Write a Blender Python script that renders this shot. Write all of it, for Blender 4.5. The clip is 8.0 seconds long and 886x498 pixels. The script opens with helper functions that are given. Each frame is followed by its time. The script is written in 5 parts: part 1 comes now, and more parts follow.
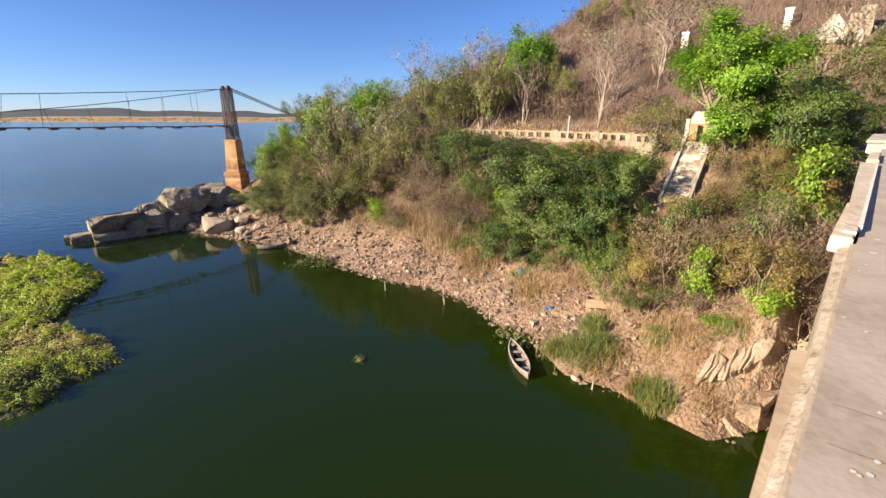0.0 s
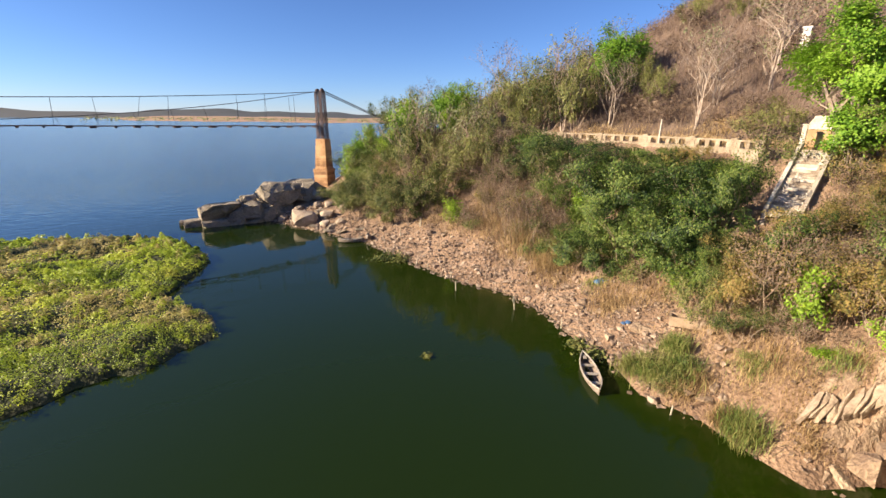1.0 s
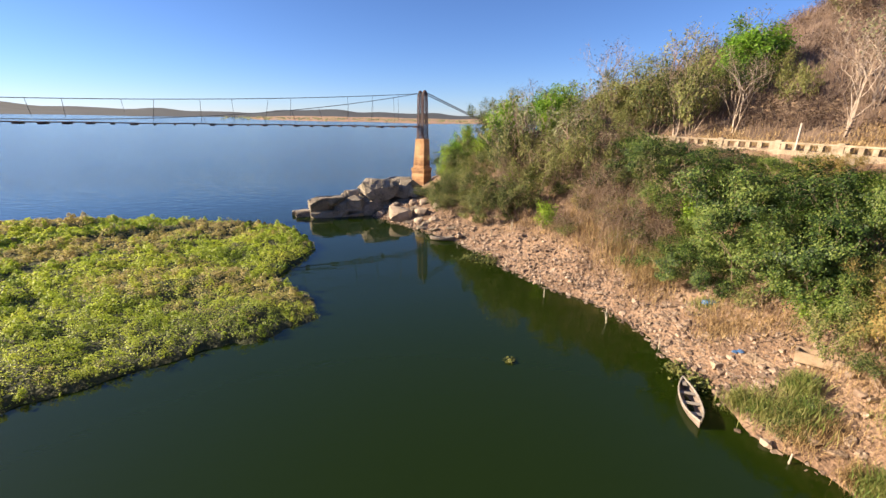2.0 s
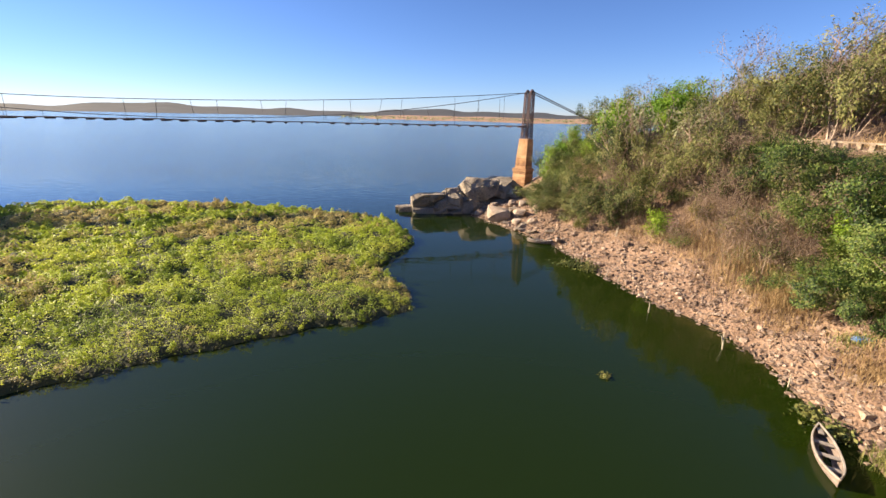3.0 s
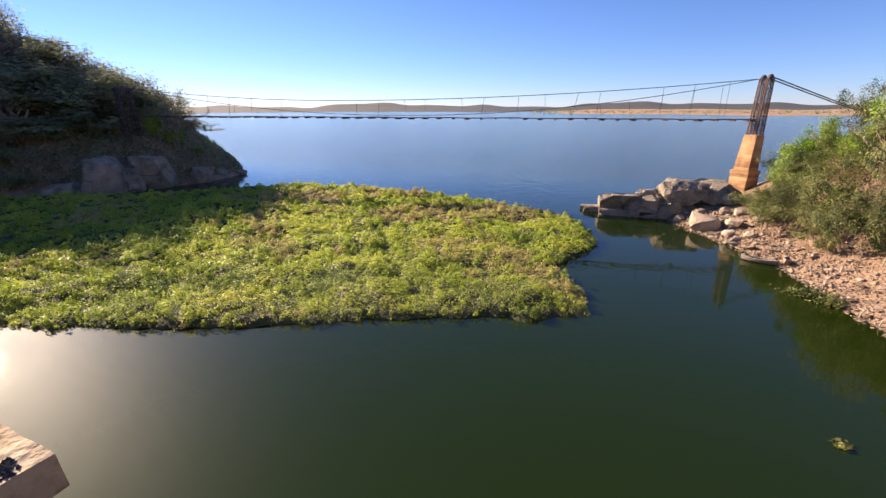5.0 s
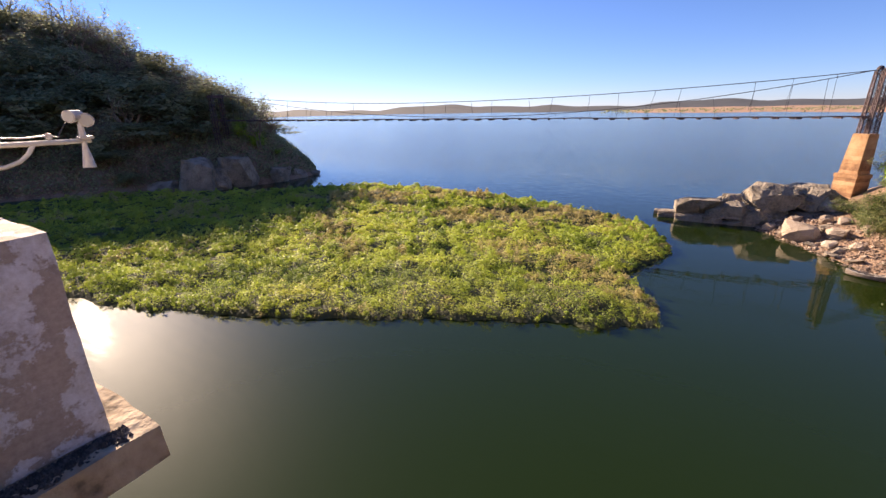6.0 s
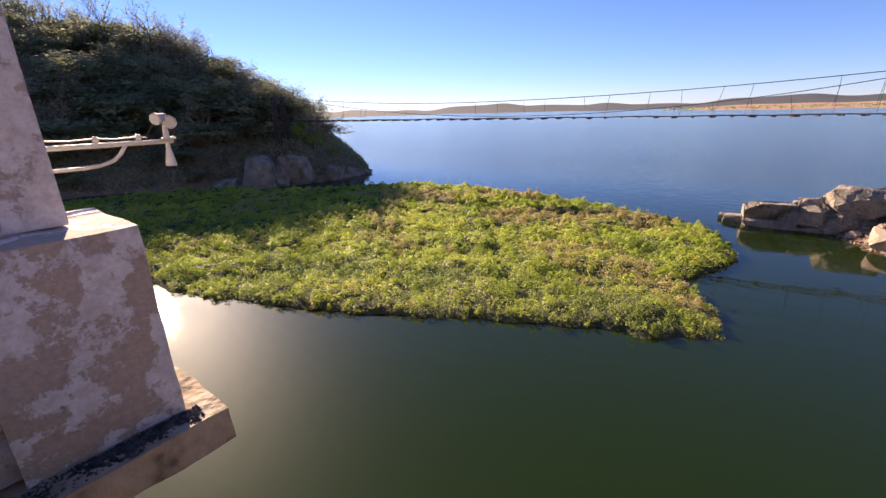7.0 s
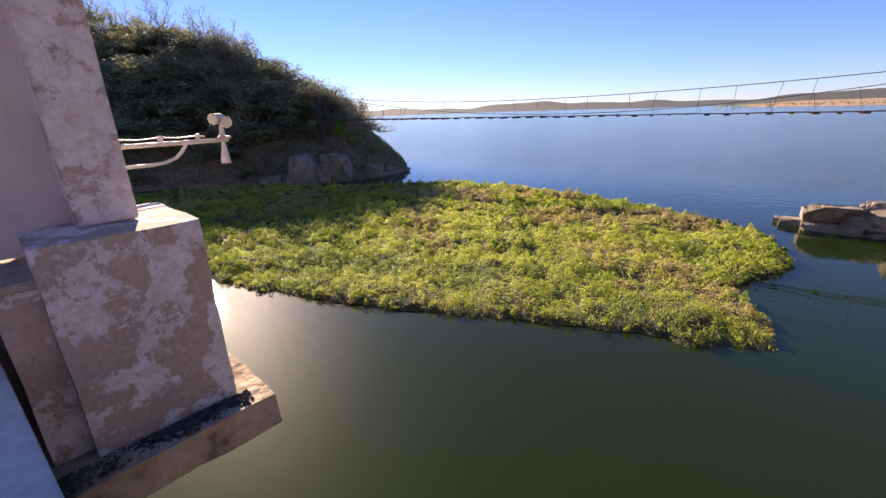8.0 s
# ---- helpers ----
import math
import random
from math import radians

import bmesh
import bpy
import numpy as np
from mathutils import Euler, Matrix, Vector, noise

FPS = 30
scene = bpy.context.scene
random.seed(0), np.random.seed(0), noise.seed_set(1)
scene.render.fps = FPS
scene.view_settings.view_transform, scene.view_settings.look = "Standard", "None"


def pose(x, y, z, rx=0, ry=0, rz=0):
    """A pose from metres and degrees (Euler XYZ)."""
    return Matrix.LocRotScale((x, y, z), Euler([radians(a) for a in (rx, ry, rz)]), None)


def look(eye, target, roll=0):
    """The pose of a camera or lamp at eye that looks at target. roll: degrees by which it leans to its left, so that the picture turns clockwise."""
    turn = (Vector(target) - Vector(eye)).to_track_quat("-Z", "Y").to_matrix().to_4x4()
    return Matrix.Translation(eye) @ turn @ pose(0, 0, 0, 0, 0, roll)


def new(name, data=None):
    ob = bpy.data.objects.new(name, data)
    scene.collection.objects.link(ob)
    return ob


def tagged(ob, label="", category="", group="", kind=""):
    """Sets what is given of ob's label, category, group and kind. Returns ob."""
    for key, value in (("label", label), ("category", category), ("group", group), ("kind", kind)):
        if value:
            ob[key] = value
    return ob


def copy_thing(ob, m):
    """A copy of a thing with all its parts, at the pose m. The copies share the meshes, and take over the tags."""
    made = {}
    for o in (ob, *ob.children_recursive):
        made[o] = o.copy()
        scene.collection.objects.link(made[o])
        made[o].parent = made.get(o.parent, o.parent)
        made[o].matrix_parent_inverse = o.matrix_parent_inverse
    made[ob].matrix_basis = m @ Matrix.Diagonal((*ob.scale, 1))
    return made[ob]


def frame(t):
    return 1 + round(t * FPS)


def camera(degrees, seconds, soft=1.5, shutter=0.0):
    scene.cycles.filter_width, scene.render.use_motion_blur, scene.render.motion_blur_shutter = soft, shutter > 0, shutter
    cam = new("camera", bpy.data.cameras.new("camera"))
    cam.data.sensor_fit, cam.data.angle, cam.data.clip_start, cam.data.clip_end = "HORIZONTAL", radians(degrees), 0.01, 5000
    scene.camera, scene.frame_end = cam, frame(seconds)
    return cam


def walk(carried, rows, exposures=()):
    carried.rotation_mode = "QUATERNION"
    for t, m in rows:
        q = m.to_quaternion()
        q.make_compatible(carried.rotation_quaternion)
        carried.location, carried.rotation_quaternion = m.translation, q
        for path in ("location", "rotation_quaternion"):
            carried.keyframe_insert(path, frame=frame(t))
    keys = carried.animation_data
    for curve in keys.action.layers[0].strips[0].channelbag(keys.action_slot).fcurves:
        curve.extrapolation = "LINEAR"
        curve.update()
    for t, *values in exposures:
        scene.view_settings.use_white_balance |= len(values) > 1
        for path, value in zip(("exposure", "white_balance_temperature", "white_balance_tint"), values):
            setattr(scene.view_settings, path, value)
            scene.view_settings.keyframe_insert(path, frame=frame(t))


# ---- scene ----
cam = camera(93.2, 8.0)
# seconds, x, y, z, heading, pitch, roll
ROWS = [
    (0, 0.000, 0.000, 14.300, -38.50, -17.60, 0.07),
    (0.5, -0.061, 0.026, 14.304, -33.91, -17.50, 0.23),
    (1, -0.127, 0.048, 14.309, -28.30, -17.40, 0.53),
    (1.5, -0.196, 0.067, 14.313, -22.16, -17.35, 0.75),
    (3, -0.411, 0.106, 14.327, -2.24, -17.68, 1.10),
    (3.5, -0.481, 0.112, 14.331, 4.60, -17.97, 0.93),
    (4, -0.548, 0.115, 14.335, 11.24, -18.31, 0.65),
    (4.5, -0.610, 0.114, 14.340, 17.34, -18.47, 0.28),
    (6, -0.760, 0.089, 14.353, 31.51, -18.20, -1.06),
    (6.5, -0.792, 0.073, 14.358, 35.09, -18.14, -1.30),
    (7, -0.815, 0.054, 14.362, 38.29, -18.12, -1.54),
    (7.5, -0.825, 0.030, 14.366, 41.03, -18.11, -1.72),
    (8, -0.822, 0.002, 14.371, 43.43, -18.18, -1.84),
]
EXPOSURES = [(0.0, 1.33, 6650, 10), (1.5, 1.4, 6900, 11), (4.5, 1.46, 7000, 18), (8.0, 1.5, 7150, 26)]
walk(cam, [(t, pose(x, y, z, 90 + p, 0, h) @ pose(0, 0, 0, 0, 0, r)) for t, x, y, z, h, p, r in ROWS], EXPOSURES)

# ---- daylight ----
SUN_AZ, SUN_EL = -74.5, 21.0
world = bpy.data.worlds.new("daylight")
scene.world = world
world.use_nodes = True
sky = world.node_tree.nodes.new("ShaderNodeTexSky")
sky.sky_type = "NISHITA"
sky.sun_disc = False
sky.sun_elevation, sky.sun_rotation = radians(SUN_EL), radians(SUN_AZ)
sky.air_density, sky.dust_density, sky.ozone_density = 0.85, 0.0, 8.0
sky.altitude = 300
back = world.node_tree.nodes["Background"]
cool = world.node_tree.nodes.new("ShaderNodeMix")
cool.data_type, cool.blend_type = "RGBA", "MULTIPLY"
cool.inputs[0].default_value = 1.0
cool.inputs[7].default_value = (1.1, 0.97, 1.04, 1)
world.node_tree.links.new(sky.outputs[0], cool.inputs[6])
world.node_tree.links.new(cool.outputs[2], back.inputs[0])
back.inputs[1].default_value = 0.066
sun_data = bpy.data.lights.new("sun", "SUN")
sun_data.energy, sun_data.angle, sun_data.color = 4.8, radians(0.6), (1.0, 0.85, 0.63)
sun = new("sun", sun_data)
sun.matrix_world = look((0, 0, 0), (-math.sin(radians(SUN_AZ)) * math.cos(radians(SUN_EL)), -math.cos(radians(SUN_AZ)) * math.cos(radians(SUN_EL)), -math.sin(radians(SUN_EL)))) 


# ---- materials ----
def material(name, colours, scale=2.0, rough=0.8, bump=0.3, fine=12.0, metal=0.0, vary="", amount=0.3, through_light=0.0, stretch=(1, 1, 1), detail_mix=0.35, cracks=0.0, span=0.36, gap=0.06):
    """Two-scale noise between colours, fine bump; vary: 'island' or 'object' shifts the brightness of each piece."""
    m = bpy.data.materials.new(name)
    m.use_nodes = True
    nt = m.node_tree
    n, link = nt.nodes, nt.links.new
    bsdf = n["Principled BSDF"]
    out = n["Material Output"]
    co = n.new("ShaderNodeTexCoord")
    mp = n.new("ShaderNodeMapping")
    mp.inputs["Scale"].default_value = stretch
    geo = n.new("ShaderNodeNewGeometry")
    link(geo.outputs["Position"], mp.inputs[0])
    big = n.new("ShaderNodeTexNoise")
    big.inputs["Scale"].default_value, big.inputs["Detail"].default_value = scale, 5.0
    small = n.new("ShaderNodeTexNoise")
    small.inputs["Scale"].default_value, small.inputs["Detail"].default_value = scale * fine, 4.0
    link(mp.outputs[0], big.inputs["Vector"])
    link(mp.outputs[0], small.inputs["Vector"])
    mixn = n.new("ShaderNodeMix")
    mixn.data_type = "FLOAT"
    mixn.inputs[0].default_value = detail_mix
    link(big.outputs[0], mixn.inputs[2])
    link(small.outputs[0], mixn.inputs[3])
    value = mixn.outputs[0]
    if vary:
        if vary == "island":
            rnd = geo.outputs["Random Per Island"]
        else:
            rnd = n.new("ShaderNodeObjectInfo").outputs["Random"]
        sub = n.new("ShaderNodeMath")
        sub.operation = "SUBTRACT"
        sub.inputs[1].default_value = 0.5
        link(rnd, sub.inputs[0])
        mad = n.new("ShaderNodeMath")
        mad.operation = "MULTIPLY_ADD"
        mad.inputs[1].default_value = amount
        link(sub.outputs[0], mad.inputs[0])
        link(value, mad.inputs[2])
        value = mad.outputs[0]
        if vary == "island":   # plants differ as wholes too
            whole = n.new("ShaderNodeMath")
            whole.operation = "MULTIPLY_ADD"
            whole.inputs[1].default_value = amount * 0.45
            link(n.new("ShaderNodeObjectInfo").outputs["Random"], whole.inputs[0])
            link(value, whole.inputs[2])
            value = whole.outputs[0]
            mad.inputs[1].default_value = amount * 0.7
            sub.inputs[1].default_value = 0.75
    ramp = n.new("ShaderNodeValToRGB")
    els = ramp.color_ramp.elements
    k = len(colours)
    for i, c in enumerate(colours):
        p = 0.5 - span / 2 + span * i / max(1, k - 1)
        e = els[i] if i < 2 else els.new(p)
        e.position = p
        e.color = (*c, 1)
    link(value, ramp.inputs[0])
    link(ramp.outputs[0], bsdf.inputs["Base Color"])
    bsdf.inputs["Roughness"].default_value = rough
    bsdf.inputs["Metallic"].default_value = metal
    if bump:
        b = n.new("ShaderNodeBump")
        b.inputs["Strength"].default_value, b.inputs["Distance"].default_value = bump, 0.4 / scale / fine * 4
        link(small.outputs[0], b.inputs["Height"])
        link(b.outputs[0], bsdf.inputs["Normal"])
    if cracks:
        vo = n.new("ShaderNodeTexVoronoi")
        vo.feature = "DISTANCE_TO_EDGE"
        vo.inputs["Scale"].default_value = cracks
        warp = n.new("ShaderNodeVectorMath")
        warp.operation = "MULTIPLY_ADD"
        warp.inputs[1].default_value = (0.5, 0.5, 0.5)
        link(big.outputs["Color"], warp.inputs[0])
        link(mp.outputs[0], warp.inputs[2])
        link(warp.outputs[0], vo.inputs["Vector"])
        edge = n.new("ShaderNodeMapRange")
        edge.inputs["From Max"].default_value = gap
        link(vo.outputs["Distance"], edge.inputs[0])
        b2 = n.new("ShaderNodeBump")
        b2.inputs["Strength"].default_value, b2.inputs["Distance"].default_value = 0.55, 0.2 / cracks
        link(edge.outputs[0], b2.inputs["Height"])
        link(b.outputs[0], b2.inputs["Normal"])
        link(b2.outputs[0], bsdf.inputs["Normal"])
    if through_light:
        tr = n.new("ShaderNodeBsdfTranslucent")
        link(ramp.outputs[0], tr.inputs[0])
        mx = n.new("ShaderNodeMixShader")
        mx.inputs[0].default_value = through_light
        link(bsdf.outputs[0], mx.inputs[1])
        link(tr.outputs[0], mx.inputs[2])
        link(mx.outputs[0], out.inputs[0])
    return m


SOIL = material("bank_soil", [(0.115, 0.07, 0.047), (0.24, 0.152, 0.1), (0.35, 0.235, 0.162), (0.25, 0.157, 0.09)], 0.35, 0.95, 0.8, 14)
STONE = material("rubble_stone", [(0.11, 0.075, 0.056), (0.25, 0.177, 0.132), (0.41, 0.315, 0.245)], 0.8, 0.9, 0.5, 10, vary="island", amount=0.5)
ROCK = material("granite_rock", [(0.1, 0.085, 0.07), (0.26, 0.21, 0.16), (0.38, 0.32, 0.25)], 0.45, 0.9, 0.7, 9)
CONCRETE = material("worn_concrete", [(0.22, 0.18, 0.14), (0.36, 0.31, 0.25), (0.44, 0.39, 0.33)], 0.7, 0.9, 0.4, 14)
LEDGE = material("stained_ledge", [(0.05, 0.04, 0.03), (0.36, 0.28, 0.2), (0.46, 0.37, 0.27), (0.54, 0.44, 0.33)], 1.8, 0.95, 0.3, 5, span=0.34)
LIMEWASH = material("limewashed_wall", [(0.3, 0.25, 0.2), (0.5, 0.44, 0.37), (0.66, 0.62, 0.56)], 1.3, 0.9, 0.4, 8)
RUST = material("rusted_steel", [(0.028, 0.02, 0.025), (0.07, 0.043, 0.048), (0.14, 0.07, 0.058)], 1.2, 0.75, 0.3, 8)
CABLE = material("weathered_cable", [(0.05, 0.05, 0.055), (0.1, 0.1, 0.105)], 2, 0.6, 0.2, 8)
BRICK = material("pier_brick", [(0.2, 0.1, 0.05), (0.42, 0.24, 0.12), (0.54, 0.36, 0.2)], 0.9, 0.9, 0.5, 9, vary="object", amount=0.25)
BARK = material("grey_bark", [(0.12, 0.09, 0.07), (0.26, 0.2, 0.16), (0.36, 0.3, 0.25)], 2.0, 0.9, 0.3, 8)


def mesh_of(name, verts, faces, mat, smooth=False):
    me = bpy.data.meshes.new(name)
    me.from_pydata([tuple(v) for v in verts], [], [tuple(f) for f in faces])
    if smooth:
        me.polygons.foreach_set("use_smooth", [True] * len(me.polygons))
    me.materials.append(mat)
    return me


def quads(name, v, mat):
    """A mesh of loose four-sided pieces, from an array (n, 4, 3)."""
    n = len(v)
    me = bpy.data.meshes.new(name)
    me.vertices.add(n * 4)
    me.vertices.foreach_set("co", np.asarray(v, np.float32).ravel())
    me.loops.add(n * 4)
    me.loops.foreach_set("vertex_index", np.arange(n * 4, dtype=np.int32))
    me.polygons.add(n)
    me.polygons.foreach_set("loop_start", np.arange(n, dtype=np.int32) * 4)
    me.materials.append(mat)
    me.update(calc_edges=True)
    return me


def part(name, bm, mat, parent=None, label="", m=None, smooth=False):
    """Links a bmesh, or a mesh, as one object under parent."""
    if isinstance(bm, bpy.types.Mesh):
        me = bm
    else:
        me = bpy.data.meshes.new(name)
        bm.to_mesh(me)
        bm.free()
        me.materials.append(mat)
        if smooth:
            me.polygons.foreach_set("use_smooth", [True] * len(me.polygons))
    ob = new(name, me)
    ob.parent = parent
    if m is not None:
        ob.matrix_basis = m
    if label:
        ob["label"] = label
    return ob


def thing(name, m, label, category, group="", kind=""):
    ob = new(name)
    ob.empty_display_size = 0.2
    ob.matrix_basis = m
    return tagged(ob, label, category, group, kind)


def box(size, at=(0, 0, 0), bm=None, turn=None, bevel=0.0, taper=1.0):
    """A box on its base centre; taper narrows its top."""
    bm = bm or bmesh.new()
    t = bmesh.new()
    bmesh.ops.create_cube(t, size=1)
    for v in t.verts:
        k = taper if v.co.z > 0 else 1.0
        v.co = Vector((v.co.x * size[0] * k, v.co.y * size[1] * k, (v.co.z + 0.5) * size[2]))
    if bevel:
        bmesh.ops.bevel(t, geom=t.edges[:], offset=bevel, segments=2, affect="EDGES")
    mm = Matrix.Translation(at) @ (turn or Matrix())
    t.transform(mm)
    me = bpy.data.meshes.new("tmp")
    t.to_mesh(me)
    t.free()
    bm.from_mesh(me)
    bpy.data.meshes.remove(me)
    return bm


def tube(points, radii, sides=6, bm=None, caps=True):
    bm = bm or bmesh.new()
    pts = [Vector(p) for p in points]
    if not hasattr(radii, "__len__"):
        radii = [radii] * len(pts)
    rings = []
    for i, p in enumerate(pts):
        d = (pts[min(i + 1, len(pts) - 1)] - pts[max(i - 1, 0)]).normalized()
        a = d.orthogonal().normalized()
        if i and rings:
            a = (last - d * last.dot(d)).normalized()
        last = a
        b = d.cross(a)
        rings.append([bm.verts.new(p + radii[i] * (math.cos(u) * a + math.sin(u) * b)) for u in [2 * math.pi * k / sides for k in range(sides)]])
    for r0, r1 in zip(rings, rings[1:]):
        for k in range(sides):
            bm.faces.new((r0[k], r0[(k + 1) % sides], r1[(k + 1) % sides], r1[k]))
    if caps:
        bm.faces.new(rings[0][::-1])
        bm.faces.new(rings[-1])
    return bm


# ---- the lie of the land ----
SHORE_EAST = [(24, 2.0), (21.7, 3.7), (19.4, 4.6), (19.3, 6.5), (19.5, 9.5), (18.5, 11.9), (19.8, 15.3), (19.6, 17.4), (20.7, 21.3), (20.5, 26.1), (18.3, 30.8), (16.6, 36.4),
              (15.7, 41.4), (14.9, 45.9), (11.3, 53.1), (7.1, 60.7), (4.5, 66), (8, 75), (13, 85), (20, 93), (32, 101), (60, 112), (120, 135), (300, 200), (700, 200), (700, -300), (30, -300)]
SHORE_WEST = [(-82.5, 74.6), (-81, 66), (-81, 58), (-85.2, 48.8), (-95, 38), (-105, 25), (-107, 10), (-110, -10), (-110, -300), (-700, -300), (-700, 250), (-250, 130), (-150, 112), (-100, 88)]
RISE_EAST = ([0, 2, 6, 10, 15, 19, 20, 27, 32, 45, 120, 300], [0, 0.9, 2.6, 5, 8.5, 11.5, 11.9, 12.0, 15, 23, 72, 130])
RISE_WEST = ([0, 1.5, 4, 10, 20, 50, 100, 300], [0, 1.6, 4, 8.8, 14.5, 28.5, 54, 97])


def inside_distance(x, y, poly):
    """Distance to the polygon's edge, positive inside."""
    x, y = np.asarray(x, float), np.asarray(y, float)
    best = np.full(x.shape, 1e9)
    inside = np.zeros(x.shape, bool)
    for (ax, ay), (bx, by) in zip(poly, poly[1:] + poly[:1]):
        ex, ey = bx - ax, by - ay
        k = np.clip(((x - ax) * ex + (y - ay) * ey) / (ex * ex + ey * ey), 0, 1)
        best = np.minimum(best, np.hypot(x - ax - k * ex, y - ay - k * ey))
        cross = ((ay > y) != (by > y)) & (x < (bx - ax) * (y - ay) / ((by - ay) if by != ay else 1e-9) + ax)
        inside ^= cross
    return np.where(inside, best, -best)


def ripple(x, y, s, seed=0.0):
    """Cheap smooth unevenness from sines."""
    return (np.sin(x * s + seed + 1.7 * np.sin(y * s * 0.7 + seed)) + np.sin(y * s * 1.3 + 2.1 + 1.3 * np.sin(x * s * 0.9 - seed))
            + 0.5 * np.sin(x * s * 2.7 + y * s * 2.1 + seed * 2)) / 2.5


def height(x, y):
    x, y = np.asarray(x, float), np.asarray(y, float)
    de = inside_distance(x, y, SHORE_EAST)
    dw = inside_distance(x, y, SHORE_WEST)
    ze = np.interp(de, *RISE_EAST)
    zw = np.interp(dw, *RISE_WEST)
    ze = ze + np.where(de > 0, np.minimum(de, 4) / 4, 0) * (0.3 * ripple(x, y, 0.9, 1) + 0.12 * ripple(x, y, 3.1, 2)) + np.clip((de - 32) / 30, 0, 1) * 3 * ripple(x, y, 0.09, 4)
    zw = zw + np.clip(dw / 8, 0, 1) * (0.8 * ripple(x, y, 0.4, 5) + np.clip(dw / 40, 0, 1) * 4 * ripple(x, y, 0.08, 2))
    ze = ze + 3.5 * np.exp(-(((x - 27) / 4.5) ** 2 + ((y - 4.5) / 3.5) ** 2)) * np.clip(de / 3, 0, 1)
    ze = ze * (1 - 0.78 * np.exp(-(((x - 16.2) / 6) ** 2 + ((y - 73) / 11) ** 2)))   # low ground round the pier's foot
    lat = y - 0.105 * x        # a gully along the dam's face
    gully = np.clip(1 - (lat - 0.3) / 1.5, 0, 1) * np.clip((34 - x) / 3, 0, 1) * (lat > -6)
    ze = ze * (1 - 0.8 * gully)
    z = np.where(de > 0, ze, np.where(dw > 0, zw, -4 + 3.99 * np.exp(np.maximum(de, dw) * 0.18)))
    return z


def ground_z(x, y):
    return float(height(np.array([x]), np.array([y]))[0])


def stretch_axis(stops):
    out = []
    for a, b, step in stops:
        out += list(np.arange(a, b, step))
    return np.array(out + [stops[-1][1]])


gx = stretch_axis([(-700, -130, 30), (-130, -70, 1.5), (-70, 2, 6), (2, 60, 0.6), (60, 130, 2.5), (130, 700, 30)])
gy = stretch_axis([(-300, -20, 20), (-20, 0, 4), (0, 75, 0.6), (75, 130, 1.5), (130, 250, 10)])
mx_, my_ = np.meshgrid(gx, gy)
mz_ = height(mx_, my_)
nx, ny = len(gx), len(gy)
idx = np.arange(nx * ny).reshape(ny, nx)
fc = np.stack([idx[:-1, :-1], idx[:-1, 1:], idx[1:, 1:], idx[1:, :-1]], -1).reshape(-1, 4)
ground = new("ground", mesh_of("ground", np.stack([mx_, my_, mz_], -1).reshape(-1, 3), fc.tolist(), SOIL, True))
LITTER = material("hillside_litter", [(0.105, 0.07, 0.055), (0.18, 0.125, 0.095), (0.26, 0.19, 0.148)], 0.3, 0.95, 0.8, 16)
ground.data.materials.append(LITTER)
mid_d = inside_distance((mx_[:-1, :-1] + mx_[1:, 1:]) / 2, (my_[:-1, :-1] + my_[1:, 1:]) / 2, SHORE_EAST).ravel()
ground.data.polygons.foreach_set("material_index", (mid_d > 27 + 2 * ripple(mx_[:-1, :-1].ravel(), my_[:-1, :-1].ravel(), 0.5)).astype(np.int32))
tagged(ground, "stony tan bank and dry hillside rising from the lake", "ground", kind="structure")

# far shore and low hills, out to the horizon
# FAR carries the haze's blue-grey and the backlit slopes' darkness in its colour
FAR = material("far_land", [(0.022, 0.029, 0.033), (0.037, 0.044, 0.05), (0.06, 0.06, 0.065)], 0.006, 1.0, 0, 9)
FLAT = material("bare_shore", [(0.3, 0.165, 0.095), (0.42, 0.255, 0.15), (0.22, 0.145, 0.085)], 0.02, 1.0, 0, 7)


def far_land(name, az0, az1, near, far, rise, mat, label, seed):
    az = np.radians(np.arange(az0, az1 + 0.01, 0.35))
    rr = np.linspace(0, 1, 14)
    V = []
    for r in rr:
        for a in az:
            edge = near * (1 + 0.10 * math.sin(a * 9 + seed) + 0.05 * math.sin(a * 31 + seed * 2))
            d = edge + (far - edge) * r
            x, y = d * math.sin(a), d * math.cos(a)
            hump = 0.66 + 0.2 * math.sin(a * 11 + seed) + 0.12 * math.sin(a * 23 + 2 * seed) + 0.08 * math.sin(a * 57)
            fade = min(1, (a - az[0]) / 0.12, (az[-1] - a) / 0.12)
            V.append((x, y, -0.6 + fade * (2.0 * min(1, r * 8) + rise * max(0, hump) * r ** 1.3 + 0.02 * rise * math.sin(d * 0.05 + a * 90))))
    m = len(az)
    F = [(i * m + j, i * m + j + 1, (i + 1) * m + j + 1, (i + 1) * m + j) for i in range(len(rr) - 1) for j in range(m - 1)]
    return tagged(new(name, mesh_of(name, V, F, mat, True)), label, "far shore", kind="structure")


far_land("backdrop", -100, 70, 2600, 4600, 78, FAR, "far hills beyond the lake, haze and backlight in their dark blue-grey", 1.0)
far_land("backdrop", -9, 60, 1150, 2600, 14, FLAT, "bare reddish brown flats on the far shore", 2.2)

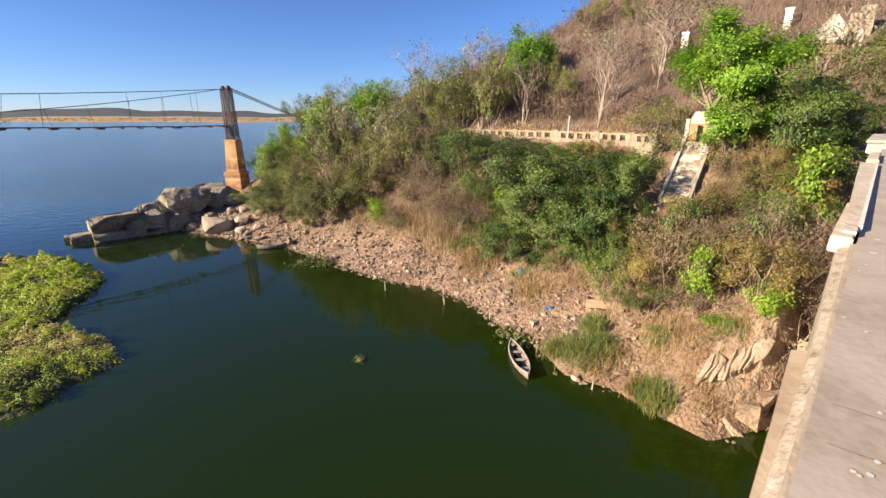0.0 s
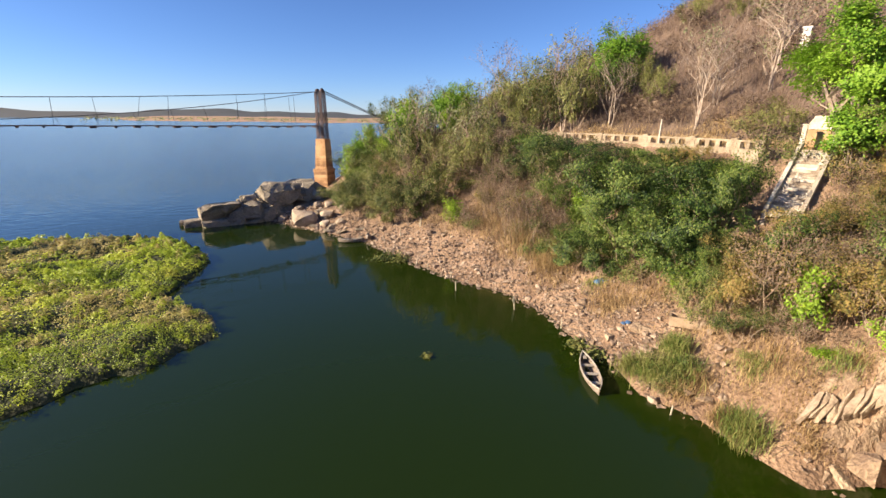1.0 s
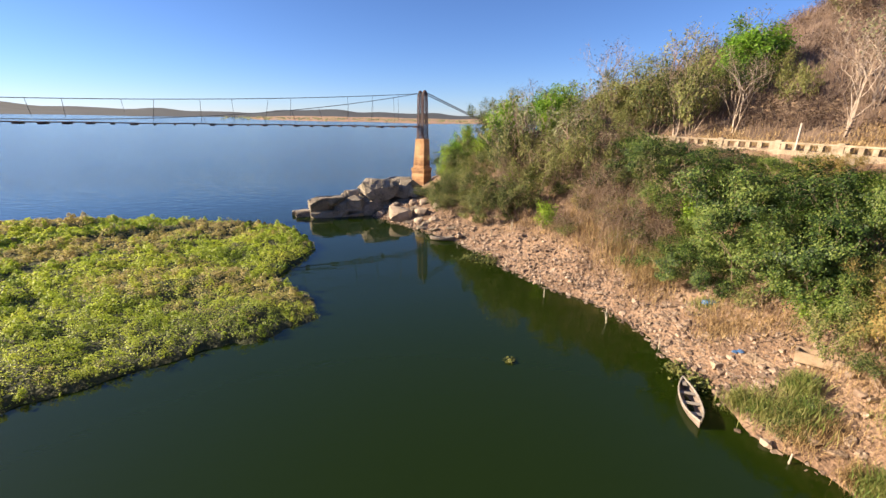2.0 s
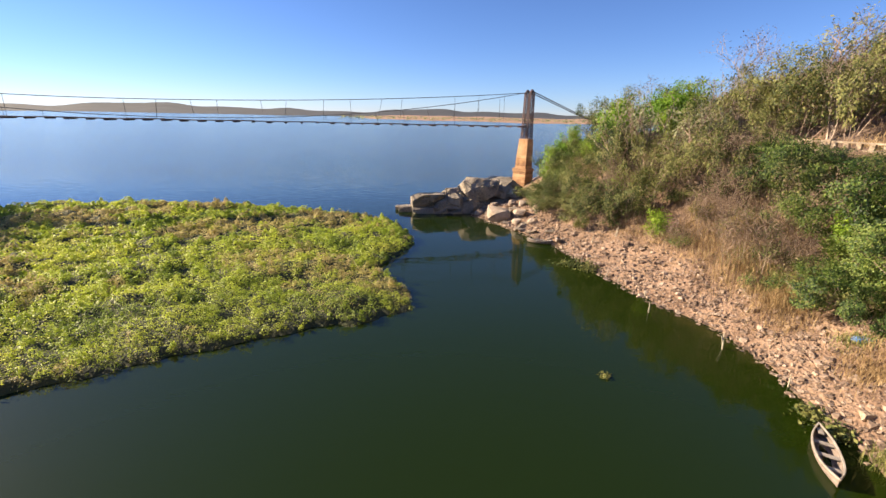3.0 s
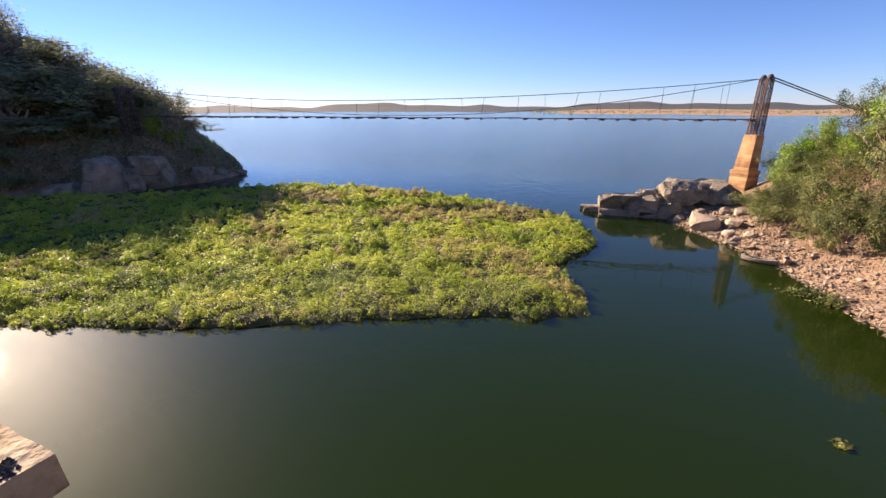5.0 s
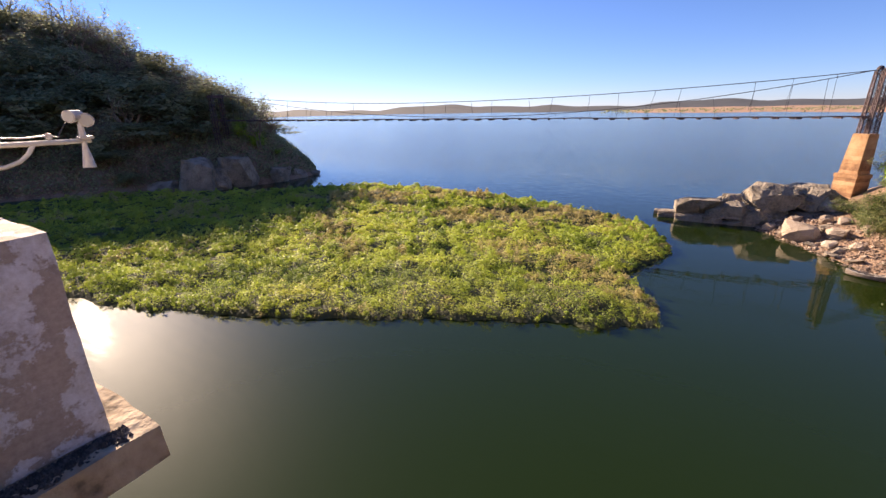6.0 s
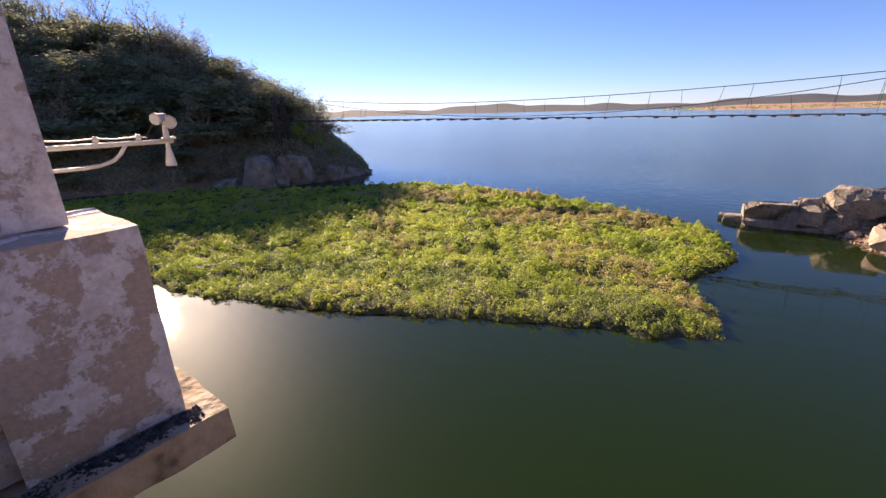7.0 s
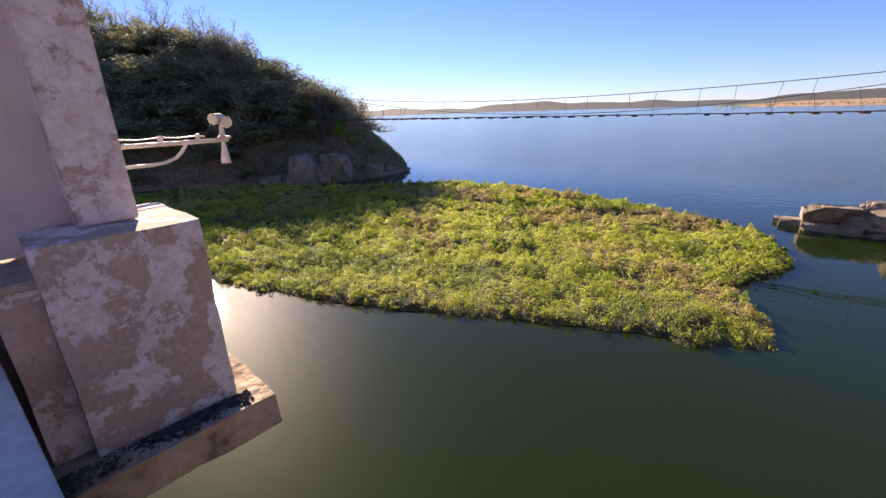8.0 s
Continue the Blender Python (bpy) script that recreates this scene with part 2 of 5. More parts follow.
# water
WATER = bpy.data.materials.new("lake_water")
WATER.use_nodes = True
wn, wl = WATER.node_tree.nodes, WATER.node_tree.links.new
wb = wn["Principled BSDF"]
wb.inputs["Base Color"].default_value = (0.0098, 0.021, 0.0007, 1)
wb.inputs["Roughness"].default_value = 0.5
wb.inputs["Specular IOR Level"].default_value = 0.045
wb.inputs["Coat Weight"].default_value = 1.0
wb.inputs["Coat Roughness"].default_value = 0.03
wb.inputs["Coat IOR"].default_value = 1.33
wb.inputs["IOR"].default_value = 1.33
wgeo = wn.new("ShaderNodeNewGeometry")
wmap = wn.new("ShaderNodeMapping")
wmap.inputs["Scale"].default_value = (0.5, 1.3, 1)
wmap.inputs["Rotation"].default_value = (0, 0, radians(-20))
wl(wgeo.outputs["Position"], wmap.inputs[0])
wave = wn.new("ShaderNodeTexNoise")
wave.inputs["Scale"].default_value, wave.inputs["Detail"].default_value = 0.9, 3
wl(wmap.outputs[0], wave.inputs["Vector"])
wsep = wn.new("ShaderNodeSeparateXYZ")
wl(wgeo.outputs["Position"], wsep.inputs[0])
wrange = wn.new("ShaderNodeMapRange")
wrange.inputs["From Min"].default_value, wrange.inputs["From Max"].default_value = 60, 105
wrange.inputs["To Min"].default_value, wrange.inputs["To Max"].default_value = 0.07, 1.0
wl(wsep.outputs["Y"], wrange.inputs[0])
wbump = wn.new("ShaderNodeBump")
wbump.inputs["Distance"].default_value = 0.16
wl(wrange.outputs[0], wbump.inputs["Strength"])
wl(wave.outputs[0], wbump.inputs["Height"])
wl(wbump.outputs[0], wb.inputs["Normal"])
wl(wbump.outputs[0], wb.inputs["Coat Normal"])
wrough = wn.new("ShaderNodeMapRange")       # wind ripples too small to tell apart, out on the open lake
wrough.inputs["From Min"].default_value, wrough.inputs["From Max"].default_value = 62, 130
wrough.inputs["To Min"].default_value, wrough.inputs["To Max"].default_value = 0.03, 0.12
wl(wsep.outputs["Y"], wrough.inputs[0])
wl(wrough.outputs[0], wb.inputs["Coat Roughness"])
bm = bmesh.new()
bmesh.ops.create_grid(bm, x_segments=40, y_segments=40, size=4900)
water = part("water", bm, WATER)
tagged(water, "calm dark green lake water, rippled blue farther out", "water", kind="structure")


# ---- the dam and its gatehouse ----
GREY = material("grey_crest_render", [(0.32, 0.255, 0.2), (0.43, 0.355, 0.285), (0.49, 0.415, 0.34)], 1.6, 0.92, 0.05, 11)
# peeling limewash over tan render


def peeling(name, scale, bare, tan0, tan1, white0, white1):
    """Limewash flaking off; bare: how much of it is gone."""
    m = bpy.data.materials.new(name)
    m.use_nodes = True
    n, link = m.node_tree.nodes, m.node_tree.links.new
    bsdf = n["Principled BSDF"]
    bsdf.inputs["Roughness"].default_value = 0.9
    geo = n.new("ShaderNodeNewGeometry")

    def tex(sc, detail, rough):
        t = n.new("ShaderNodeTexNoise")
        t.inputs["Scale"].default_value, t.inputs["Detail"].default_value, t.inputs["Roughness"].default_value = sc, detail, rough
        link(geo.outputs["Position"], t.inputs["Vector"])
        return t.outputs[0]

    def ramp(value, p0, p1, c0=(0, 0, 0), c1=(1, 1, 1)):
        r = n.new("ShaderNodeValToRGB")
        e = r.color_ramp.elements
        e[0].position, e[1].position, e[0].color, e[1].color = p0, p1, (*c0, 1), (*c1, 1)
        link(value, r.inputs[0])
        return r.outputs[0]

    def mix(f, a, b, how="MIX"):
        x = n.new("ShaderNodeMix")
        x.data_type, x.blend_type = "RGBA", how
        if isinstance(f, float):
            x.inputs[0].default_value = f
        else:
            link(f, x.inputs[0])
        link(a, x.inputs[6])
        link(b, x.inputs[7])
        return x.outputs[2]

    flakes = ramp(tex(scale, 14, 0.72), bare, bare + 0.035)
    grain = tex(26, 8, 0.7)
    stain = tex(1.7, 6, 0.6)
    tan = mix(ramp(stain, 0.35, 0.65), ramp(grain, 0.3, 0.7, tan0, tan1), ramp(grain, 0.3, 0.7, [c * 0.78 for c in tan0], [c * 0.86 for c in tan1]))
    white = ramp(grain, 0.25, 0.7, white0, white1)
    thin = mix(ramp(tex(9, 10, 0.8), 0.42, 0.62), white, mix(0.6, white, tan))
    link(mix(flakes, tan, thin), bsdf.inputs["Base Color"])
    b1 = n.new("ShaderNodeBump")
    b1.inputs["Strength"].default_value, b1.inputs["Distance"].default_value = 0.5, 0.006
    link(flakes, b1.inputs["Height"])
    b2 = n.new("ShaderNodeBump")
    b2.inputs["Strength"].default_value, b2.inputs["Distance"].default_value = 0.35, 0.01
    link(grain, b2.inputs["Height"])
    link(b1.outputs[0], b2.inputs["Normal"])
    link(b2.outputs[0], bsdf.inputs["Normal"])
    return m


PEEL = peeling("peeling_limewash", 3.4, 0.497, (0.4, 0.31, 0.25), (0.56, 0.46, 0.38), (0.68, 0.65, 0.66), (0.82, 0.79, 0.8))
PALEPEEL = peeling("thin_limewash", 2.6, 0.44, (0.42, 0.33, 0.28), (0.58, 0.49, 0.43), (0.68, 0.65, 0.65), (0.82, 0.79, 0.78))

AXIS = radians(6.0)          # the crest runs east, six degrees to the north


def along(s, out, z):
    """A place s metres along the crest from the first eye, out metres over the water."""
    return Vector((s * math.cos(AXIS) - out * math.sin(AXIS), s * math.sin(AXIS) + out * math.cos(AXIS), z))


def crest_box(s0, s1, o0, o1, z0, z1, bm=None, bevel=0.0):
    c = along((s0 + s1) / 2, (o0 + o1) / 2, z0)
    return box((s1 - s0, o1 - o0, z1 - z0), c, bm, Matrix.Rotation(AXIS, 4, "Z"), bevel)


def worn(bm, amount, scale, cuts=0):
    if cuts:
        bmesh.ops.subdivide_edges(bm, edges=bm.edges[:], cuts=cuts, use_grid_fill=True)
    for v in bm.verts:
        v.co += amount * Vector(noise.noise_vector(v.co * scale))
    return bm


CREST = 13.1
dam_wall = part("wall_dam", crest_box(-14, 34, -2.6, -0.02, -5, CREST - 0.12), CONCRETE)
tagged(dam_wall, "tall concrete dam wall standing in the lake", "dam", kind="structure")
bm = crest_box(-1.4, 34, -2.6, -0.035, CREST - 0.118, CREST, None, 0.002)
tagged(part("pavement", box((3.2, 2.6, 0.118), (-2.843, -1.428, CREST - 0.115), None, Matrix.Rotation(radians(4.7), 4, "Z"), 0.012), material("pale_slab_render", [(0.5, 0.48, 0.45), (0.68, 0.66, 0.62), (0.78, 0.76, 0.73)], 1.4, 0.9, 0.15, 8)), "pale limewashed crest slab beside the gatehouse", "dam crest", kind="structure")
tagged(part("pavement", bm, GREY), "smooth grey concrete crest of the dam, cracked", "dam crest", kind="structure")
# an unseen yard of packed earth, added to bounce sunlight onto the gatehouse
tagged(part("ground", crest_box(-60, 34, -45, -2.61, -5, CREST - 0.1), material("bounce_earth", [(0.3, 0.22, 0.15), (0.42, 0.33, 0.24), (0.5, 0.41, 0.32)], 0.5, 0.95, 0.4, 9)), "unseen pale earth behind the dam wall, added to bounce sunlight", "yard", kind="structure")
# cracks in the crest
bm = bmesh.new()
rnd = random.Random(4)
for ends in (((2.3, -0.09), (2.36, -0.9)), ((1.97, -0.1), (2.06, -0.8)), ((4.6, -0.3), (4.9, -1.4))):
    (s0, o0), (s1, o1) = ends
    n = 12
    line = [(s0 + (s1 - s0) * k / n + rnd.uniform(-0.007, 0.007), o0 + (o1 - o0) * k / n + rnd.uniform(-0.006, 0.006)) for k in range(n + 1)]
    wide = [rnd.uniform(0.001, 0.003) for _ in line]
    left = [bm.verts.new(along(q - w, o, CREST + 0.003)) for (q, o), w in zip(line, wide)]
    right = [bm.verts.new(along(q + w, o + 0.0015, CREST + 0.003)) for (q, o), w in zip(line, wide)]
    for k in range(n):
        bm.faces.new((left[k], right[k], right[k + 1], left[k + 1]))
tagged(part("crest_crack", bm, material("crack_dirt", [(0.17, 0.13, 0.1), (0.26, 0.2, 0.16)], 9, 0.95, 0)), "thin dark cracks across the grey crest", "cracks", kind="stuff")


def ledge_edge(q):
    """How far the ledge stands out, q metres along the crest."""
    return 0.03 if q < 3.1 else 0.03 + (q - 3.1) * 0.024


def strip(q0, q1, step, rows, rough, mat, name, label):
    """A worn band along the crest: rows are (share of the ledge's width, outset, drop) from the inside out."""
    b = bmesh.new()
    last = None
    n = int((q1 - q0) / step)
    for k in range(n + 1):
        q = q0 + k * step
        ring = []
        for f, out, dz in rows:
            o = -0.035 + f * (ledge_edge(q) + 0.035) + out
            p = Vector((q * 9, o * 14, dz * 9))
            lump = noise.noise(p) + 0.6 * noise.noise(p * 2.7) + 0.4 * noise.noise(p * 6.1)
            chip = max(0.0, noise.noise(p * 1.3 + Vector((7, 3, 1))) - 0.15)
            ring.append(b.verts.new(along(q, o + rough * 0.8 * lump * (f > 0.1), CREST + dz + rough * (0.7 * lump - 2.2 * chip) * (f > 0.1))))
        if last:
            for j in range(len(ring) - 1):
                b.faces.new((last[j], ring[j], ring[j + 1], last[j + 1]))
        last = ring
    return tagged(part(name, b, mat, None), label, "ledge", kind="structure")


FLAKY = material("flaking_ledge", [(0.16, 0.12, 0.09), (0.4, 0.31, 0.23), (0.5, 0.41, 0.31), (0.58, 0.5, 0.41)], 7.0, 0.95, 0.2, 5, span=0.34, detail_mix=0.5)
SMOOTH = material("tan_ledge", [(0.36, 0.27, 0.19), (0.47, 0.37, 0.27), (0.54, 0.45, 0.35)], 1.2, 0.93, 0.08, 9)
strip(-2.4, 5.72, 0.03, [(-0.2, 0, -0.01), (0.02, 0, -0.004), (0.16, 0, -0.004), (0.34, 0, -0.006), (0.36, 0, -0.03)], 0.0016, SMOOTH, "trim", "smooth tan band along the crest's edge")
strip(-2.4, 5.72, 0.02, [(0.34, 0, -0.03), (0.45, 0, -0.045), (0.56, 0, -0.05), (0.67, 0, -0.055), (0.78, 0, -0.06), (0.89, 0, -0.065), (1, 0, -0.08), (1, 0.002, -0.13), (1, 0.004, -0.2), (1, 0.004, -0.3)], 0.0012, FLAKY, "trim", "flaking whitewashed ledge with black stains")
strip(-2.4, 5.72, 0.06, [(1, 0.002, -0.28), (1, 0.003, -0.5), (1, 0.004, -0.9), (1, 0.0, -2.0)], 0.004, LEDGE, "trim", "stained dam face below the ledge")
# the broader buttress under the ledge
b = bmesh.new()
plan = [(-2.0, 0.0), (4.1, 0.0), (4.0, 0.149), (0.6, 0.026), (-2.0, 0.026)]
low, top = [b.verts.new(along(q, o, CREST - 3.2)) for q, o in plan], [b.verts.new(along(q, o, CREST - 0.55)) for q, o in plan]
b.faces.new(top[::-1])
for k in range(5):
    b.faces.new((low[k], low[(k + 1) % 5], top[(k + 1) % 5], top[k]))
bmesh.ops.recalc_face_normals(b, faces=b.faces[:])
worn(b, 0.006, 5, 5)
tagged(part("dam_buttress", b, SMOOTH), "tan concrete buttress on the dam's face", "buttress")
# kerb with an end block
TANWALL = material("tan_kerb", [(0.42, 0.33, 0.24), (0.56, 0.46, 0.35), (0.66, 0.57, 0.46)], 1.1, 0.92, 0.2, 8)
kerb = thing("kerb_wall", Matrix(), "low tan concrete kerb wall with whitewashed edges", "kerb")
b = bmesh.new()
rim = [(5.95, -0.015), (15.5, -0.06), (15.5, 0.29), (11, 0.19), (5.95, 0.09)]
low, top = [b.verts.new(along(s, o, CREST - 0.3)) for s, o in rim], [b.verts.new(along(s, o, CREST + 0.07)) for s, o in rim]
b.faces.new(top)
b.faces.new(low[::-1])
for k in range(5):
    b.faces.new((low[k], low[(k + 1) % 5], top[(k + 1) % 5], top[k]))
part("coping", b, TANWALL, kerb)
part("edge_strip", crest_box(6.3, 15.5, -0.05, -0.015, CREST + 0.004, CREST + 0.076), material("white_edge", [(0.6, 0.57, 0.5), (0.8, 0.78, 0.72)], 4, 0.9, 0.2), kerb, "flaking white edge strip")
part("end_block", worn(crest_box(5.7, 8.2, -0.01, 0.165, CREST - 0.12, CREST + 0.045, None, 0.012), 0.006, 4), TANWALL, kerb)
part("far_block", crest_box(16.2, 19.5, -0.05, 0.2, CREST - 0.2, CREST + 0.12, None, 0.03), TANWALL, kerb)
far_par = thing("end_wall", Matrix(), "pale limewashed wall closing the dam's far end", "wall")
part("panel", crest_box(24, 33, -0.3, 0.4, CREST - 0.2, CREST + 0.2, None, 0.03), LIMEWASH, far_par)
part("cap", crest_box(23.9, 33, -0.34, 0.46, CREST + 0.2, CREST + 0.32, None, 0.03), LIMEWASH, far_par)
# pale splashes of old paint on the crest
bm = bmesh.new()
for s, o, r in ((1.98, -0.238, 0.012), (1.86, -0.18, 0.011), (1.85, -0.195, 0.009), (1.88, -0.222, 0.013), (2.36, -0.241, 0.011), (3.29, -0.174, 0.012), (3.45, -0.068, 0.013), (5.39, -0.16, 0.034), (4.66, -0.093, 0.015), (4.91, -0.128, 0.015), (6.05, -0.18, 0.03)):
    ring = [bm.verts.new(along(s + r * (0.7 + 0.5 * random.random()) * math.cos(u), o + 0.9 * r * (0.7 + 0.5 * random.random()) * math.sin(u), CREST + 0.004)) for u in [k * math.pi / 5 for k in range(10)]]
    bm.faces.new(ring)
splash = part("paint_splash", bm, material("old_white_paint", [(0.55, 0.52, 0.48), (0.7, 0.68, 0.64)], 9, 0.9, 0.1), None)
tagged(splash, "old white paint splashes on the grey crest", "paint marks", kind="stuff")

# gatehouse pier over the water
SHUT = material("pale_shutter", [(0.46, 0.42, 0.42), (0.56, 0.52, 0.52), (0.6, 0.57, 0.57)], 0.8, 0.7, 0.1, 6)
STAIN = material("black_moss", [(0.025, 0.025, 0.024), (0.07, 0.065, 0.065), (0.22, 0.19, 0.17)], 9, 0.95, 0.8, 6)
gate = thing("gatehouse", Matrix(), "gatehouse pier of peeling limewashed concrete over the water", "gatehouse")
bm = worn(box((0.95, 0.86, 1.4), (-4.395, 0.455, 12.33), None, None, 0.0), 0.012, 3, 7)
part("pier_block", bm, PEEL, gate)
bm = worn(box((0.9, 0.2, 1.15), (-4.5, -0.077, 12.33)), 0.01, 3, 5)
part("stepped_block", bm, PEEL, gate)
part("stepped_cap", box((0.98, 0.36, 0.05), (-4.49, -0.145, 13.49), None, None, 0.01), CONCRETE, gate)
bm = worn(box((2.3, 2.4, 0.27), (-4.84, -0.11, 12.055)), 0.025, 4, 11)
part("base_slab", bm, LEDGE, gate, "broken slab with black stains")
bm = bmesh.new()
for k in range(1100):           # black crust and crumbs on the slab
    y, r = random.uniform(-0.35, 0.95), random.uniform(0.004, 0.02)
    x = -3.905 + abs(random.gauss(0, 0.075))
    if x < -3.71:
        tip = bm.verts.new((x, y, 12.335 + r * 0.7))
        ring = [bm.verts.new((x + r * random.uniform(0.6, 1.3) * math.cos(u), y + 1.6 * r * random.uniform(0.6, 1.3) * math.sin(u), 12.318)) for u in (0, 1.05, 2.1, 3.14, 4.2, 5.24)]
        for j in range(6):
            bm.faces.new((tip, ring[j], ring[(j + 1) % 6]))
part("black_crust", bm, STAIN, gate, "black crumbling crust")
bm = worn(box((0.5, 0.34, 2.0), (-4.55, 0.46, 13.735), None, None, 0.008), 0.008, 2, 0)
part("pillar", bm, PALEPEEL, gate)
part("wall_panel", box((0.12, 2.2, 2.15), (-4.6, -0.71, 13.57), None, None, 0.0), SHUT, gate, "plain mauve-grey panel")
part("body", box((1.4, 4.0, 1.35), (-5.3, -2.2, 12.3), None, None, 0.02), CONCRETE, gate)

# floodlight arm on the gatehouse
WHITE = material("cream_paint", [(0.5, 0.47, 0.42), (0.62, 0.6, 0.55), (0.66, 0.64, 0.6)], 3, 0.5, 0.15, 8)
GLASS = bpy.data.materials.new("lamp_glass")
GLASS.use_nodes = True
GLASS.node_tree.nodes["Principled BSDF"].inputs["Base Color"].default_value = (0.5, 0.5, 0.46, 1)
GLASS.node_tree.nodes["Principled BSDF"].inputs["Roughness"].default_value = 0.15
arm = thing("floodlight_arm", Matrix(), "cream steel arm with two floodlights and a horn", "floodlight")
part("beam", tube([Vector((-5.58, 0.1, 14.152)), Vector((-6.03, 1.96, 14.138))], 0.024, 8), WHITE, arm)
part("brace", tube([Vector(p) for p in ((-5.585, 0.1, 13.97), (-5.767, 0.87, 13.955), (-5.822, 1.1, 13.95), (-5.858, 1.25, 13.96), (-5.884, 1.36, 13.995), (-5.9, 1.43, 14.05), (-5.914, 1.49, 14.13))], 0.018, 8), WHITE, arm)
part("cable", tube([Vector(p) for p in ((-5.59, 0.1, 14.21), (-5.77, 0.88, 14.208), (-5.81, 1.05, 14.196), (-5.853, 1.23, 14.206), (-5.894, 1.41, 14.192), (-5.945, 1.62, 14.202), (-5.964, 1.7, 14.188))], 0.007, 5), WHITE, arm)
for xx, yy in ((-5.856, 1.246), (-5.945, 1.62)):
    part("clip", box((0.045, 0.045, 0.06), (xx, yy, 14.165), None, None, 0.008), WHITE, arm)
part("plate", box((0.1, 0.12, 0.03), (-6.012, 1.92, 14.155), None, None, 0.008), WHITE, arm)
part("stem", tube([Vector((-6.012, 1.903, 14.17)), Vector((-6.013, 1.905, 14.22)), Vector((-6.013, 1.907, 14.3))], [0.034, 0.03, 0.022], 8), WHITE, arm)
for c, d, r in ((Vector((-5.99, 1.85, 14.37)), Vector((0.55, -0.75, -0.1)), 0.06), (Vector((-6.02, 1.961, 14.335)), Vector((0.95, -0.25, -0.05)), 0.068)):
    d = d.normalized()
    lamp = part("floodlight", tube([c - d * 0.12, c - d * 0.1, c + d * 0.02, c + d * 0.045], [r * 0.55, r * 0.8, r * 0.93, r], 18), WHITE, arm)
    part("lens", tube([c + d * 0.046, c + d * 0.052], [r * 0.9, r * 0.82], 18), GLASS, lamp, "pale glass lens")
part("lamp_wire", tube([Vector((-5.963, 1.695, 14.19)), Vector((-5.97, 1.73, 14.24)), Vector((-5.983, 1.778, 14.3)), Vector((-5.99, 1.83, 14.34))], 0.005, 4), CABLE, arm)
part("horn", tube([Vector((-6.012, 1.9, 14.14)), Vector((-6.012, 1.898, 14.08)), Vector((-6.009, 1.89, 13.88))], [0.018, 0.024, 0.056], 14), WHITE, arm)


# ---- suspension bridge ----
T1, T2 = Vector((18.3, 82.1, 0)), Vector((-92.0, 56.6, 0))
RUN = (T2 - T1).normalized()
ACROSS = Vector((-RUN.y, RUN.x, 0))
HEAD = math.atan2(RUN.y, RUN.x)
TURN1 = Matrix.Rotation(HEAD, 4, "Z")
PIER_TOP, STEEL_TOP, DECK = 10.35, 18.6, 12.62

pierbrick = BRICK.node_tree
tower = thing("bridge_tower", Matrix.Translation((T1.x, T1.y, 0)) @ TURN1, "rusted lattice tower on a tapered brick pier", "bridge tower")
PIER_TURN = Matrix.Rotation(radians(30), 4, "Z")
for k in range(11):            # courses of the shaft, each a little narrower
    f = k / 11
    w, l = 2.3 - 0.5 * f, 2.5 - 0.5 * f
    part("brick_course", worn(box((w, l, 0.5), (0.16 * (1 - f), 0, 4.85 + 0.5 * k), None, PIER_TURN, 0.03, 0.985), 0.03, 1.5), BRICK, tower)
for k in range(7):             # the wider foot
    part("brick_course", worn(box((2.75 - 0.02 * k + 0.18 * (k == 6), 2.95 + 0.18 * (k == 6), 0.52), (0.2, 0, 1.2 + 0.52 * k), None, PIER_TURN, 0.03, 0.99), 0.03, 1.5), BRICK, tower)
part("footing", worn(box((3.1, 3.4, 1.6), (0.2, 0, -0.35), None, PIER_TURN, 0.08), 0.06, 1), ROCK, tower)
for side in (-1, 1):
    col = thing("lattice_column", Matrix.Translation((0, side * 0.95, 0)), "", "")
    col.parent = tower
    lean = 0.0
    legs = [(sx * 0.5, sy * 0.45) for sx in (-1, 1) for sy in (-1, 1)]
    for lx, ly in legs:
        part("leg", tube([(lx, ly, PIER_TOP), (lx * 0.75, ly * 0.75, STEEL_TOP)], 0.085, 4), RUST, col)
    n = 11
    for k in range(n):
        z0, z1 = PIER_TOP + (STEEL_TOP - PIER_TOP) * k / n, PIER_TOP + (STEEL_TOP - PIER_TOP) * (k + 1) / n
        s0, s1 = 1 - 0.25 * k / n, 1 - 0.25 * (k + 1) / n
        b = bmesh.new()
        for (ax, ay), (bx, by) in (((-0.5, -0.45), (0.5, -0.45)), ((-0.5, 0.45), (0.5, 0.45)), ((-0.5, -0.45), (-0.5, 0.45)), ((0.5, -0.45), (0.5, 0.45))):
            tube([(ax * s0, ay * s0, z0), (bx * s1, by * s1, z1)], 0.05, 4, b)
            tube([(bx * s0, by * s0, z0), (ax * s1, ay * s1, z1)], 0.05, 4, b)
            tube([(ax * s1, ay * s1, z1), (bx * s1, by * s1, z1)], 0.06, 4, b)
        part("lacing", b, RUST, col)
    part("saddle", tube([(0, 0, STEEL_TOP), (0, 0, STEEL_TOP + 0.3), (0, 0, STEEL_TOP + 0.55)], [0.42, 0.38, 0.2], 10), RUST, col)
b = tube([(0, -0.95, STEEL_TOP - 0.4), (0, 0.95, STEEL_TOP - 0.4)], 0.12, 4)
part("cross_beam", b, RUST, tower)
part("cross_beam", tube([(0, -0.95, PIER_TOP + 2.3), (0, 0.95, PIER_TOP + 2.3)], 0.1, 4), RUST, tower)

